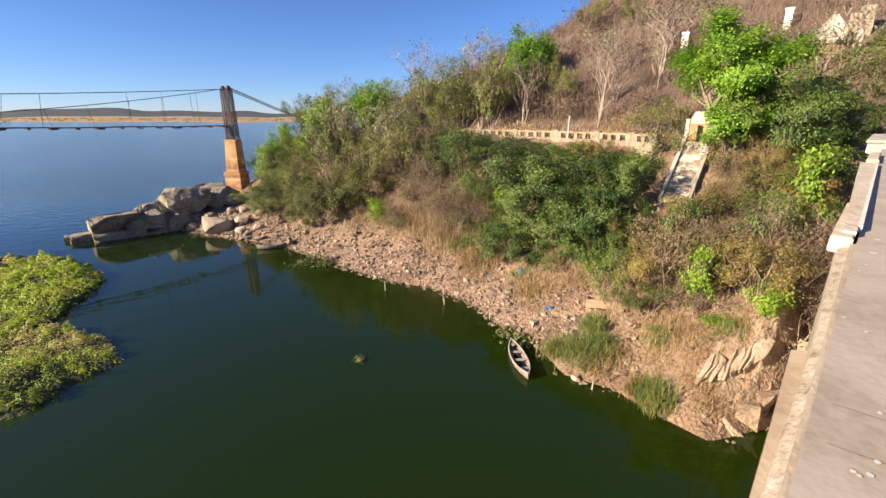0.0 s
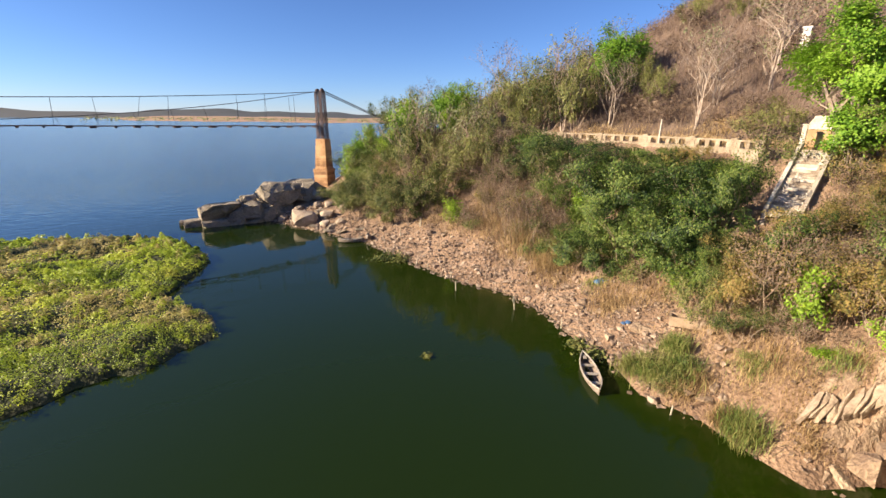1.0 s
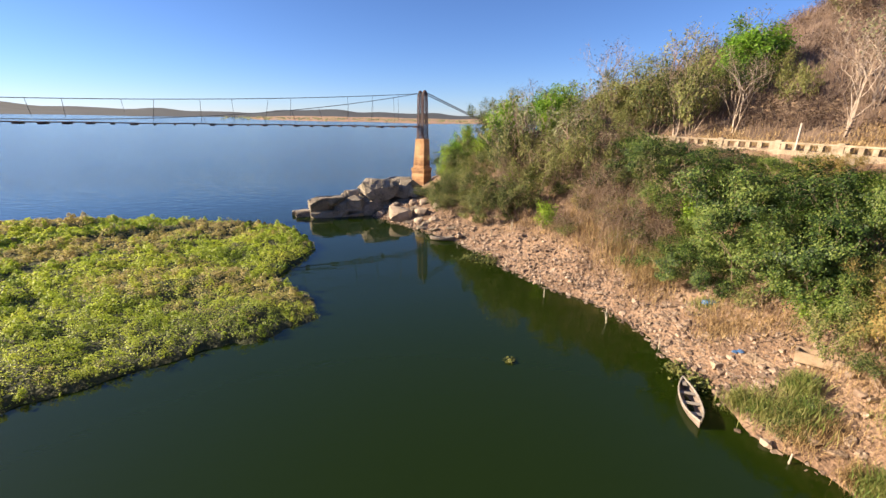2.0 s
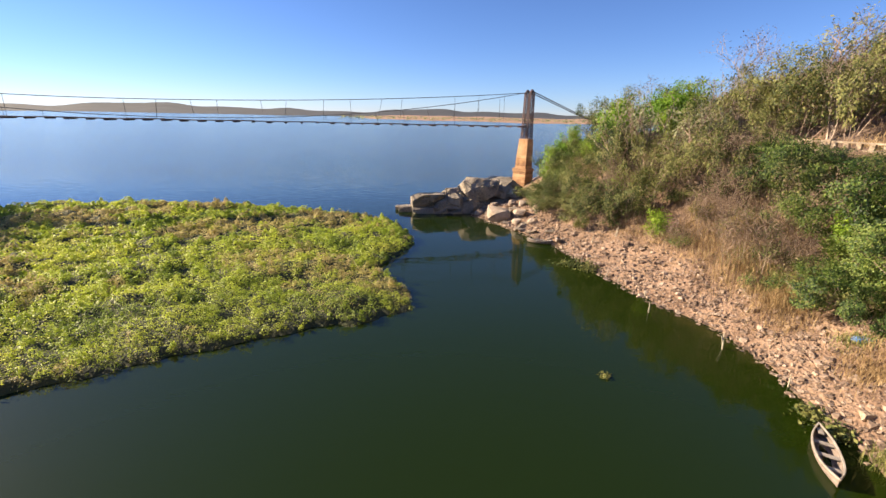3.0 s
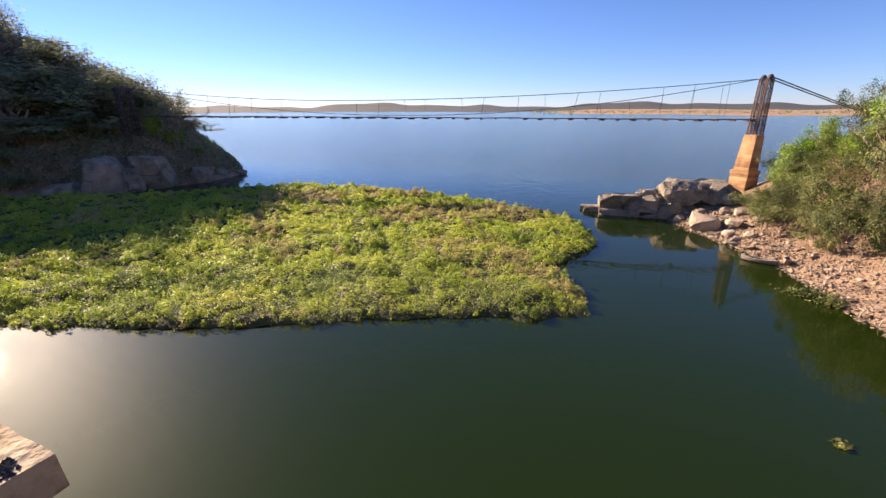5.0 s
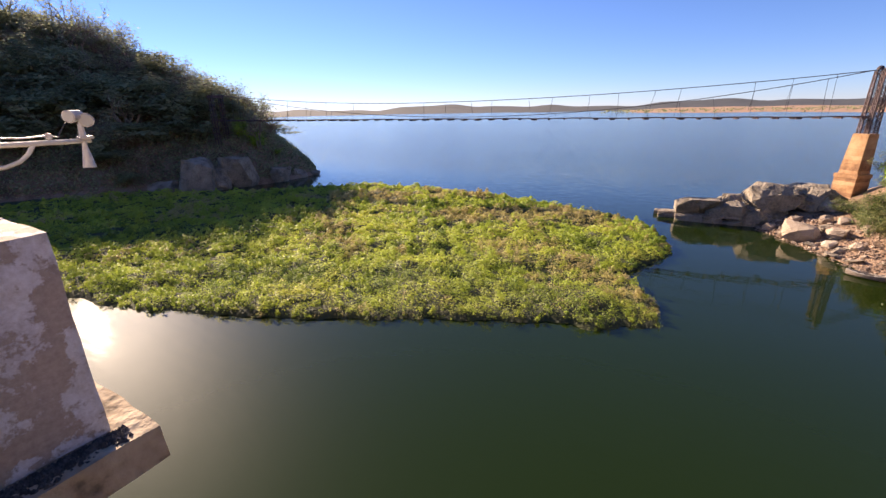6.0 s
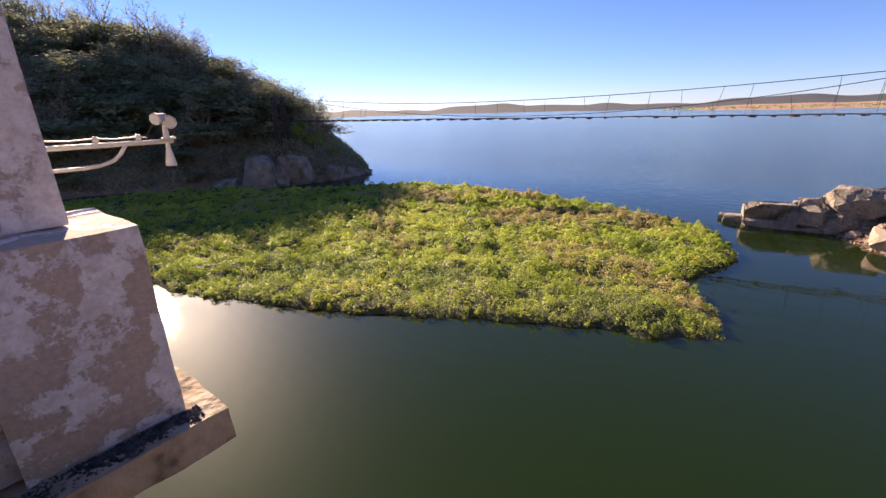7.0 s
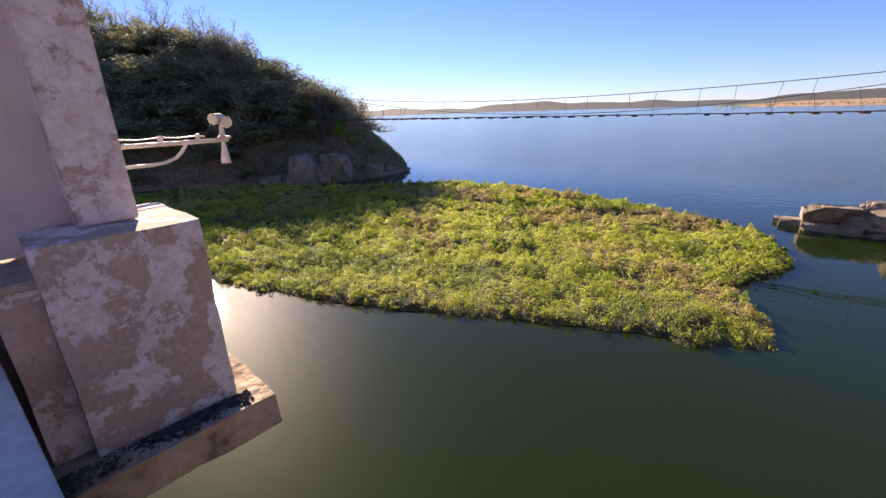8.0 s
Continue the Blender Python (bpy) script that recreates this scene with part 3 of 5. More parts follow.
tower2 = thing("bridge_tower", Matrix.Translation((T2.x, T2.y, 0)) @ TURN1, "far rusted portal tower among the trees", "bridge tower")
for side in (-1, 1):
    b = bmesh.new()
    for lx, ly in ((-0.4, -0.35), (0.4, -0.35), (-0.4, 0.35), (0.4, 0.35)):
        tube([(lx, side * 1.3 + ly, 6), (lx * 0.8, side * 1.3 + ly * 0.8, 18.2)], 0.09, 4, b)
    for k in range(9):
        z0 = 9 + k
        for sx in (-0.38, 0.38):
            tube([(sx, side * 1.3 - 0.33, z0), (sx, side * 1.3 + 0.33, z0 + 1)], 0.05, 4, b)
            tube([(sx, side * 1.3 + 0.33, z0), (sx, side * 1.3 - 0.33, z0 + 1)], 0.05, 4, b)
    part("lattice_column", b, RUST, tower2)
b = box((0.9, 3.6, 0.5), (0, 0, 17.9))
part("cross_beam", b, RUST, tower2)

bridge = thing("suspension_bridge", Matrix(), "derelict suspension footbridge with slack cables over the water", "bridge")
SPAN = (T2 - T1).length


def on_bridge(u, side, z):
    p = T1 + RUN * (SPAN * u) + ACROSS * side
    return Vector((p.x, p.y, z))


def cable_z(u, side):
    if side > 0:
        return 15.85 + 2.75 * ((u - 0.58) / (0.58 if u < 0.58 else 0.42)) ** 2
    return 13.3 + 5.4 * (2 * u - 1) ** 2


def deck_z(u):
    return DECK + 0.7 * u + 0.03 * math.sin(u * 60)


for side in (-0.95, 0.95):
    pts = [on_bridge(k / 60, side, cable_z(k / 60, side)) for k in range(61)]
    part("main_cable", tube(pts, 0.055, 5), CABLE, bridge)
    part("deck_cable", tube([on_bridge(k / 60, side, deck_z(k / 60)) for k in range(61)], 0.06, 5), RUST, bridge)
    for k in range(1, 24):
        u = k / 24 + random.uniform(-0.008, 0.008)
        z0, z1 = cable_z(u, side), deck_z(u)
        if z0 - z1 < 0.6 or random.random() < 0.12:
            continue
        drop = z1 if random.random() < 0.7 else z1 + (z0 - z1) * random.uniform(0.1, 0.5)
        du = random.uniform(-0.006, 0.006)
        part("hanger", tube([on_bridge(u, side, z0), on_bridge(u + du, side, drop)], 0.032, 4), CABLE, bridge)
for k in range(46):
    u = (k + 0.5) / 46
    part("deck_beam", box((0.22 + 0.5 * (random.random() < 0.4), 2.3, 0.2), on_bridge(u, 0, deck_z(u) - 0.26), None, TURN1), RUST, bridge)
b = bmesh.new()
for k in range(90):
    u = (k + 0.5) / 90
    box((SPAN / 90, 0.5 + 0.6 * random.random(), 0.07), on_bridge(u, random.uniform(-0.3, 0.3), deck_z(u) + 0.02), b, TURN1)
part("walkway", b, RUST, bridge)
for side in (-0.95, -0.6, 0.95, 0.6):
    a, e = on_bridge(0, side, 18.9), Vector((40 + side, 92 + 2 * side, 11.8))
    part("backstay", tube([a, a.lerp(e, 0.5) - Vector((0, 0, 0.25)), e], 0.06, 4), CABLE, bridge)


# ---- rocks ----
def rock_mesh(size, seed, boxy=0.0, mat=ROCK, corners=26, fine=2):
    """An angular rock: a hull of random points, roughened."""
    rnd = random.Random(seed)
    b = bmesh.new()
    for _ in range(corners):
        p = Vector((rnd.uniform(-1, 1), rnd.uniform(-1, 1), rnd.uniform(-1, 1)))
        k = max(abs(p.x), abs(p.y), abs(p.z)) if rnd.random() < boxy else p.length
        b.verts.new(Vector((p.x * size[0], p.y * size[1], p.z * size[2])) / max(k, 0.2) * 0.5)
    bmesh.ops.convex_hull(b, input=b.verts[:])
    loose = [v for v in b.verts if not v.link_faces]
    bmesh.ops.delete(b, geom=loose, context="VERTS")
    bmesh.ops.triangulate(b, faces=b.faces[:])
    if fine:
        bmesh.ops.subdivide_edges(b, edges=[e for e in b.edges if e.calc_length() > 0.15 * max(size)], cuts=fine)
        bmesh.ops.triangulate(b, faces=b.faces[:])
    for v in b.verts:
        v.co += 0.06 * min(size) * Vector(noise.noise_vector(v.co * (2.2 / min(size)) + Vector((seed, 0, 0)))) + 0.025 * min(size) * Vector(noise.noise_vector(v.co * (6.5 / min(size)) + Vector((0, seed, 0))))
    me = bpy.data.meshes.new("rock")
    b.to_mesh(me)
    b.free()
    me.materials.append(mat)
    return me


SPUR = material("spur_granite", [(0.13, 0.11, 0.085), (0.32, 0.27, 0.21), (0.44, 0.37, 0.29)], 0.6, 0.92, 1.0, 7, cracks=0.4)
# the stepped granite spur that runs out from the pier
for i, (x, y, z, sx, sy, sz, rz) in enumerate([(-0.2, 64.2, 0.9, 4.6, 3.4, 4.2, 8), (2.9, 64.4, 1.0, 3.8, 3.4, 4.2, -6), (3.3, 65.2, 2.6, 2.0, 1.8, 1.9, 14), (5.4, 64.6, 0.6, 3.2, 3.2, 3.0, 3), (7.6, 66.0, 2.2, 4.8, 4.2, 5.8, 12),
                                                (10.2, 67.8, 2.3, 5.4, 4.6, 5.6, -7), (12.6, 70.6, 2.1, 4.0, 4.2, 5.0, 22), (-3.4, 64.4, 0.15, 2.6, 1.4, 1.5, 5), (-5.0, 65.6, 0.2, 0.9, 0.8, 1.0, 0)]):
    beds = [(0.0, 1.0, 0.0)] if sz < 4 else [(-0.26, 0.52, 0.0), (0.2, 0.56, 0.12)]      # tall blocks part along a level joint
    for j, (up, share, shift) in enumerate(beds):
        r = part("rock_block", rock_mesh((sx * 1.15 - shift, sy * 1.1 - shift, sz * share), 40 + i + 200 * j, 1.0, SPUR, 22, 3), SPUR, None, "", pose(x - 0.6 * shift, y + shift, z + up * sz, 0, 0, rz + 3 * j))
        tagged(r, "weathered grey-tan granite block standing in the water" if i < 8 else "small dark rock tip in the water", "rock", "granite spur")
# the grey cliff under the western wood
for i, (x, y, z, sx, sy, sz, rz) in enumerate([(-83.5, 53.0, 2.2, 7, 6, 8, 20), (-87.0, 47.5, 2.4, 7, 7, 8, 45), (-84.5, 49.8, 1.2, 5, 4, 6, 10), (-82.0, 62.0, 0.8, 5, 4, 4.5, 5), (-83.0, 68.5, 0.5, 4, 4, 3.4, 60), (-91.5, 42.0, 0.6, 6, 5, 4, 30), (-82.8, 73.0, 0.2, 3.4, 2.4, 1.6, 30)]):
    r = part("cliff_rock", rock_mesh((sx, sy, sz), 240 + i, 0.6, SPUR), SPUR, None, "", pose(x, y, z, 0, 0, rz))
    tagged(r, "grey weathered cliff rock below the wooded bank", "rock", "western cliff")
# boulders at the foot of the spur
PALESTONE = material("pale_boulder_stone", [(0.22, 0.16, 0.12), (0.42, 0.33, 0.25), (0.55, 0.45, 0.36)], 0.8, 0.9, 0.6, 9, vary="object", amount=0.2)
for i, (x, y, s) in enumerate([(9.7, 57.9, 3.0), (12.2, 61.2, 1.5), (13.6, 66.2, 2.5), (10.5, 58.0, 1.4), (12.4, 57.0, 1.7), (13.6, 60.0, 1.3), (9.6, 62.6, 1.3), (14.6, 66.0, 1.8), (11.6, 55.2, 1.1), (13.4, 53.6, 1.2), (15.0, 57.5, 1.5), (7.4, 61.8, 1.2), (16.4, 69.5, 1.6)]):
    r = part("boulder", rock_mesh((s * 1.2, s, s * 0.75), 70 + i, 0.12, PALESTONE, 34), PALESTONE, None, "", pose(x, y, ground_z(x, y) + 0.18 * s, 10, 0, 37 * i))
    tagged(r, "pale tan boulder on the stony shore", "boulder", "shore boulders")
# flat dark slabs at the waterline
rnd = random.Random(33)
for i in range(34):
    x, y = rnd.uniform(8.5, 15.5), rnd.uniform(47, 62)
    d = float(inside_distance(np.array([x]), np.array([y]), SHORE_EAST)[0])
    if not -0.1 < d < 4.5:
        continue
    k = rnd.uniform(0.7, 1.5)
    r = part("flat_stone", rock_mesh((k * 1.3, k * 0.8, k * 0.3), 500 + i, 0.5, ROCK, 14, 0), ROCK, None, "", pose(x, y, max(0.0, ground_z(x, y)) + 0.1 * k, rnd.uniform(-14, 14), rnd.uniform(-14, 14), rnd.uniform(0, 180)))
    tagged(r, "flat dark weathered slab on the stony shore", "rock", "shore slabs")
# the rock bluff beside the dam
BLUFF = material("bluff_rock", [(0.15, 0.095, 0.07), (0.32, 0.23, 0.16), (0.47, 0.37, 0.27)], 0.7, 0.92, 0.7, 9)
BED = material("bedded_rock", [(0.15, 0.1, 0.075), (0.34, 0.26, 0.19), (0.48, 0.39, 0.3)], 0.9, 0.92, 0.35, 9)
bx, by = np.meshgrid(np.arange(18.6, 27.41, 0.07), np.arange(1.6, 8.6, 0.07))
bd = inside_distance(bx, by, SHORE_EAST)
wob = 0.25 * ripple(bx, by, 1.3, 2) + 0.1 * ripple(bx, by, 4.1, 6)
across = by + 0.12 * bx + wob
saw = (across / 0.62) % 1.0
ribs = np.where(saw < 0.78, 0.25 + 0.95 * saw, 1.0 - (saw - 0.78) * 4.5)          # tilted beds with open joints
zone = np.exp(-(((bx - 23.4) / 2.4) ** 2 + ((by - 4.6) / 1.8) ** 2))
rock = np.clip(zone * 1.6 - 0.25 + 0.25 * ripple(bx, by, 1.9, 4), 0, 1)
beds = np.clip(zone * 2.0 - 0.7, 0, 1)
bulge = 0.22 + 0.24 * ripple(bx, by, 1.4, 8) + 0.16 * ripple(bx, by, 4.3, 1) + 0.07 * ripple(bx, by, 11.0, 3)
bz = np.maximum(height(bx, by), -0.3) - 0.14 + np.clip(bd / 1.2, 0, 1) * (rock * 0.8 * bulge + beds * (0.5 * ribs - 0.2))
bi = np.arange(bx.size).reshape(bx.shape)
bf = np.stack([bi[:-1, :-1], bi[:-1, 1:], bi[1:, 1:], bi[1:, :-1]], -1).reshape(-1, 4)
tagged(new("rock_bluff", mesh_of("rock_bluff", np.stack([bx, by, bz], -1).reshape(-1, 3), bf.tolist(), BLUFF)), "pale tan rock bluff with tilted beds beside the dam", "rock")
rnd = random.Random(19)
for i in range(10):            # narrow tilted beds standing side by side out of the bluff
    x, y = 21.9 + 0.27 * i + rnd.uniform(-0.12, 0.12), 6.15 - 0.19 * i
    r = part("rock_slab", rock_mesh((rnd.uniform(1.4, 2.0), rnd.uniform(0.27, 0.36), rnd.uniform(0.6, 0.85)), 320 + i, 0.97, BED, 18), BED, None, "", pose(x, y, ground_z(x, y) + 0.16, 12, -36, rnd.uniform(-7, 9)))
    tagged(r, "pale tilted rock bed jutting from the bluff", "rock", "bluff rocks")
for i, (x, y, z, sx, sy, sz, ry, rz) in enumerate([(22.4, 4.1, 0.4, 1.9, 1.2, 1.7, 14, 12), (21.3, 4.5, 0.05, 1.8, 1.3, 1.0, 8, 40), (23.1, 3.6, 1.0, 1.8, 1.1, 2.2, 10, 8), (20.6, 5.0, 0.0, 1.4, 1.0, 0.8, 5, 70), (23.9, 2.9, 1.0, 2.0, 1.3, 3.2, 10, 5), (25.6, 3.0, 2.6, 1.6, 1.1, 2.4, 5, 20), (20.6, 9.8, 0.6, 1.4, 1.0, 0.5, 14, 20), (22.8, 15.2, 1.3, 2.0, 1.3, 0.7, 12, -30), (21.2, 16.6, 0.6, 1.3, 1.0, 0.6, 6, 12), (22.6, 7.6, 1.3, 1.3, 0.9, 0.7, 10, 0)]):
    r = part("rock", rock_mesh((sx * 0.85, sy * 0.85, sz * 0.85), 120 + i, 0.95, BLUFF, 13), BLUFF, None, "", pose(x, y, z, 0, ry, rz))
    tagged(r, "cracked pinkish tan rock of the bluff by the dam", "rock", "bluff rocks")


# loose stones along the waterline
def pebbles(n, seed, pick, size0, size1):
    rs = np.random.RandomState(seed)
    x, y = pick(rs, n * 8)
    d = inside_distance(x, y, SHORE_EAST)
    ok = (d > -0.5) & (d < 7.5) & (rs.rand(len(d)) > d / 9)
    P = np.stack([x, y], 1)[ok][:n]
    n = len(P)
    z = np.maximum(height(P[:, 0], P[:, 1]), -0.05)
    cube = np.array([(a, b, c) for c in (-1, 1) for b in (-1, 1) for a in (-1, 1)], float)
    s = size0 + (size1 - size0) * rs.rand(n) ** 3
    V = cube[None] * (0.55 + 0.45 * rs.rand(n, 8, 3))
    V *= (s[:, None] * np.stack([0.8 + 0.6 * rs.rand(n), 0.6 + 0.5 * rs.rand(n), 0.3 + 0.4 * rs.rand(n)], 1))[:, None, :] * 0.5
    a = rs.rand(n) * 6.3
    t = (rs.rand(n) - 0.5) * 0.9
    R = np.zeros((n, 3, 3))
    R[:, 0, 0], R[:, 0, 1], R[:, 1, 0], R[:, 1, 1], R[:, 2, 2] = np.cos(a), -np.sin(a), np.sin(a), np.cos(a), 1
    X = np.zeros((n, 3, 3))
    X[:, 0, 0], X[:, 1, 1], X[:, 1, 2], X[:, 2, 1], X[:, 2, 2] = 1, np.cos(t), -np.sin(t), np.sin(t), np.cos(t)
    V = np.einsum("nij,nkj->nki", R @ X, V) + np.stack([P[:, 0], P[:, 1], z + s * 0.1], 1)[:, None, :]
    F0 = np.array([(0, 2, 3, 1), (4, 5, 7, 6), (0, 1, 5, 4), (1, 3, 7, 5), (3, 2, 6, 7), (2, 0, 4, 6)])
    F = (F0[None] + (np.arange(n) * 8)[:, None, None]).reshape(-1, 4)
    return mesh_of("stones", V.reshape(-1, 3), F.tolist(), STONE)


def on_beach(rs, n):
    return rs.uniform(6, 29, n), rs.uniform(14, 64, n)


def by_dam(rs, n):
    return rs.uniform(18, 29, n), rs.uniform(2.5, 16, n)


tagged(new("shore_stones", pebbles(11000, 5, on_beach, 0.06, 0.34)), "loose pinkish tan stones along the waterline", "stones", kind="stuff")
tagged(new("shore_stones", pebbles(420, 6, by_dam, 0.06, 0.32)), "loose tan stones below the bluff", "stones", kind="stuff")


# larger loose stones, one by one
stone_meshes = [rock_mesh((0.62, 0.5, 0.36), 300 + k, 0.35, STONE, 14, 0) for k in range(8)]
rnd = random.Random(21)
made = 0
while made < 280:
    x, y = (rnd.uniform(6, 27), rnd.uniform(14, 62)) if rnd.random() < 0.95 else (rnd.uniform(18, 27), rnd.uniform(9, 14))
    d = float(inside_distance(np.array([x]), np.array([y]), SHORE_EAST)[0])
    if not -0.2 < d < 5.5:
        continue
    s = rnd.uniform(0.4, 1.1)
    o = part("stone", stone_meshes[made % 8], STONE, ground, "", pose(x, y, ground_z(x, y) + 0.06 * s, rnd.uniform(-20, 20), rnd.uniform(-20, 20), rnd.uniform(0, 360)) @ Matrix.Scale(s, 4))
    made += 1


# ---- boats, stakes and litter ----
WOOD = material("grey_boat_wood", [(0.1, 0.075, 0.06), (0.22, 0.17, 0.14), (0.32, 0.27, 0.23)], 3, 0.8, 0.3, 8, stretch=(1, 1, 4))
PALEWOOD = material("pale_boat_wood", [(0.2, 0.17, 0.14), (0.34, 0.3, 0.26), (0.44, 0.4, 0.35)], 3, 0.75, 0.3, 8)


def canoe(m, length, width, label, thwarts):
    boat = thing("rowing_boat", m, label, "boat", "boats at the shore")
    n, ribs = 18, 9
    V, F = [], []
    for shell in (1.0, 0.9):
        for i in range(n + 1):
            u = 2 * i / n - 1
            w = width / 2 * max(0.03, (1 - abs(u) ** 2.4)) * shell
            top, low = 0.36 + 0.16 * u * u, (0.0 if shell == 1.0 else 0.05) + 0.12 * u ** 4
            for j in range(ribs):
                a = math.pi * j / (ribs - 1)
                x = math.cos(a)
                sq = (abs(x) ** 0.7) * (1 if x > 0 else -1)
                V.append((u * length / 2 * (1 if shell == 1.0 else 0.97), w * sq, top - (top - low) * math.sin(a) ** 0.6))
    m0 = (n + 1) * ribs
    for s in (0, 1):
        for i in range(n):
            for j in range(ribs - 1):
                q = [s * m0 + i * ribs + j, s * m0 + i * ribs + j + 1, s * m0 + (i + 1) * ribs + j + 1, s * m0 + (i + 1) * ribs + j]
                F.append(q if s else q[::-1])
    part("hull", mesh_of("hull", V, F, WOOD), WOOD, boat)
    for side in (-1, 1):
        part("gunwale", tube([(2 * i / n * length / 2 - length / 2, side * (width / 2 * max(0.03, 1 - abs(2 * i / n - 1) ** 2.4) - 0.02), 0.37 + 0.16 * (2 * i / n - 1) ** 2) for i in range(n + 1)], 0.045, 5), PALEWOOD, boat, "pale worn gunwale")
    for u in thwarts:
        w = width * (1 - abs(u) ** 2.4)
        part("seat", box((0.24, w * 0.94, 0.04), (u * length / 2, 0, 0.28), None, None, 0.008), PALEWOOD, boat)
    part("bow_deck", box((0.5, 0.24, 0.03), (length / 2 - 0.5, 0, 0.4), None, None, 0.01, 0.9), PALEWOOD, boat)
    return boat


canoe(pose(17.55, 14.62, -0.06, 0, 0, math.degrees(math.atan2(3.22, 2.08))), 3.95, 0.98, "old grey wooden rowing boat moored at the bank", (-0.55, -0.1, 0.35))
canoe(pose(13.0, 47.6, -0.02, 4, 0, 160), 3.0, 0.9, "small pale wooden boat pulled up on the stones", (-0.3, 0.3))
canoe(pose(15.2, 47.5, 0.3, 12, 4, 60), 2.4, 0.8, "weathered boat lying tilted on the shore", (0.0,))

STAKE = material("bleached_stake", [(0.3, 0.26, 0.2), (0.5, 0.45, 0.36)], 3, 0.9, 0.3)
for x, y, h, dx, dy in ((16.8, 29.1, 0.85, 0.05, 0.1), (19.0, 23.7, 1.1, 0.1, 0.3), (19.15, 23.8, 0.9, -0.25, 0.1), (20.1, 19.7, 0.8, 0.05, 0.1), (18.5, 10.2, 0.45, 0.25, 0.1), (20.0, 43.3, 1.0, 0.1, 0), (16.1, 44.3, 0.9, -0.3, 0.1), (17.8, 43.9, 1.0, 0.1, 0.1), (20.1, 43.2, 1.1, 0.1, 0.05), (17.0, 35.2, 0.6, 0.2, 0.1), (16.4, 36.6, 0.6, 0.3, 0), (15.4, 40.2, 0.8, 0.1, 0.2), (17.9, 32, 0.5, 0.2, 0.2)):
    z = max(-0.4, ground_z(x, y) - 0.3)
    s = part("wooden_stake", tube([(x, y, z), (x + dx * 0.5, y + dy * 0.4, max(z + 0.3, 0) + h * 0.5), (x + dx, y + dy, max(z + 0.3, 0) + h)], [0.05, 0.045, 0.03], 6), STAKE)
    tagged(s, "thin bleached wooden stake standing at the water's edge", "stake", "stakes")

TROUGH = material("trough_render", [(0.2, 0.14, 0.09), (0.36, 0.26, 0.18), (0.42, 0.33, 0.25)], 2, 0.95, 0.4)
tr = thing("stone_trough", pose(24.6, 13.4, ground_z(24.6, 13.4) + 0.15, 6, 4, 122), "tan stone trough half buried in the bank", "trough")
part("front", box((2.4, 0.14, 0.6), (0, -0.5, -0.1), None, None, 0.02), TROUGH, tr)
part("back", box((2.4, 0.14, 0.6), (0, 0.5, -0.1), None, None, 0.02), TROUGH, tr)
part("end", box((0.14, 0.86, 0.58), (-1.13, 0, -0.1), None, None, 0.02), TROUGH, tr)
part("end", box((0.14, 0.86, 0.58), (1.13, 0, -0.1), None, None, 0.02), TROUGH, tr)
part("bottom", box((2.1, 0.86, 0.1), (0, 0, -0.1)), TROUGH, tr)
BLUE = material("blue_plastic", [(0.05, 0.12, 0.3), (0.1, 0.25, 0.5)], 6, 0.4, 0.4)
for x, y, s in ((25.2, 21.2, 0.5), (25.5, 20.9, 0.35), (22.6, 16.3, 0.25), (22.4, 16.5, 0.2)):
    b = bmesh.new()
    bmesh.ops.create_icosphere(b, subdivisions=2, radius=s)
    for v in b.verts:
        v.co = Vector((v.co.x, v.co.y * 0.7, abs(v.co.z) * 0.4)) + 0.35 * s * Vector(noise.noise_vector(v.co * 5 + Vector((x, y, 0))))
    tagged(part("plastic_sheet", b, BLUE, None, "", pose(x, y, ground_z(x, y) + 0.05)), "crumpled blue plastic lying on the bank", "litter", "litter")


# ---- stairs, balustrade and hillside buildings ----
STEP = material("whitewashed_step", [(0.22, 0.17, 0.13), (0.42, 0.36, 0.29), (0.58, 0.52, 0.45)], 2.2, 0.9, 0.4, 6, vary="object", amount=0.4)
s_top, s_low = Vector((39.6, 15.2, 12.25)), Vector((33.6, 13.8, 8.1))
run = s_low - s_top
heading = math.atan2(run.y, run.x)
stair = thing("outdoor_stairs", pose(s_top.x, s_top.y, 0, 0, 0, math.degrees(heading)), "whitewashed stone stairs climbing the bank", "stairs")
length = math.hypot(run.x, run.y)
N = 22
for k in range(N):
    z = 12.25 - (k + 1) * 4.15 / N
    x0 = k * length / N
    cuts = [-0.84] + sorted(random.uniform(-0.7, 0.7) for _ in range(3)) + [0.84]
    for a, e in zip(cuts, cuts[1:]):
        part("step", box((length / N + 0.06, e - a, 0.34), (x0 + length / N / 2, (a + e) / 2 + 0.0, z - 0.16 + random.uniform(-0.012, 0.012)), None, None, 0.015), STEP, stair)
for side in (-1, 1):
    b = bmesh.new()
    vs = [b.verts.new(Vector((x, side * 0.97 + w, z))) for w in (-0.12, 0.12) for x, z in ((-0.2, 12.7), (length + 0.2, 8.45), (length + 0.2, 6.0), (-0.2, 9.5))]
    for f in ((0, 1, 2, 3), (7, 6, 5, 4), (0, 4, 5, 1), (1, 5, 6, 2), (2, 6, 7, 3), (3, 7, 4, 0)):
        b.faces.new([vs[i] for i in f])
    part("side_wall", b, LIMEWASH if side < 0 else CONCRETE, stair)
    part("newel", box((0.3, 0.3, 2.1), (-0.3, side * 0.97, 11.9), None, None, 0.03), LIMEWASH, stair)
    part("newel_cap", box((0.4, 0.4, 0.1), (-0.3, side * 0.97, 14.0), None, None, 0.03), LIMEWASH, stair)
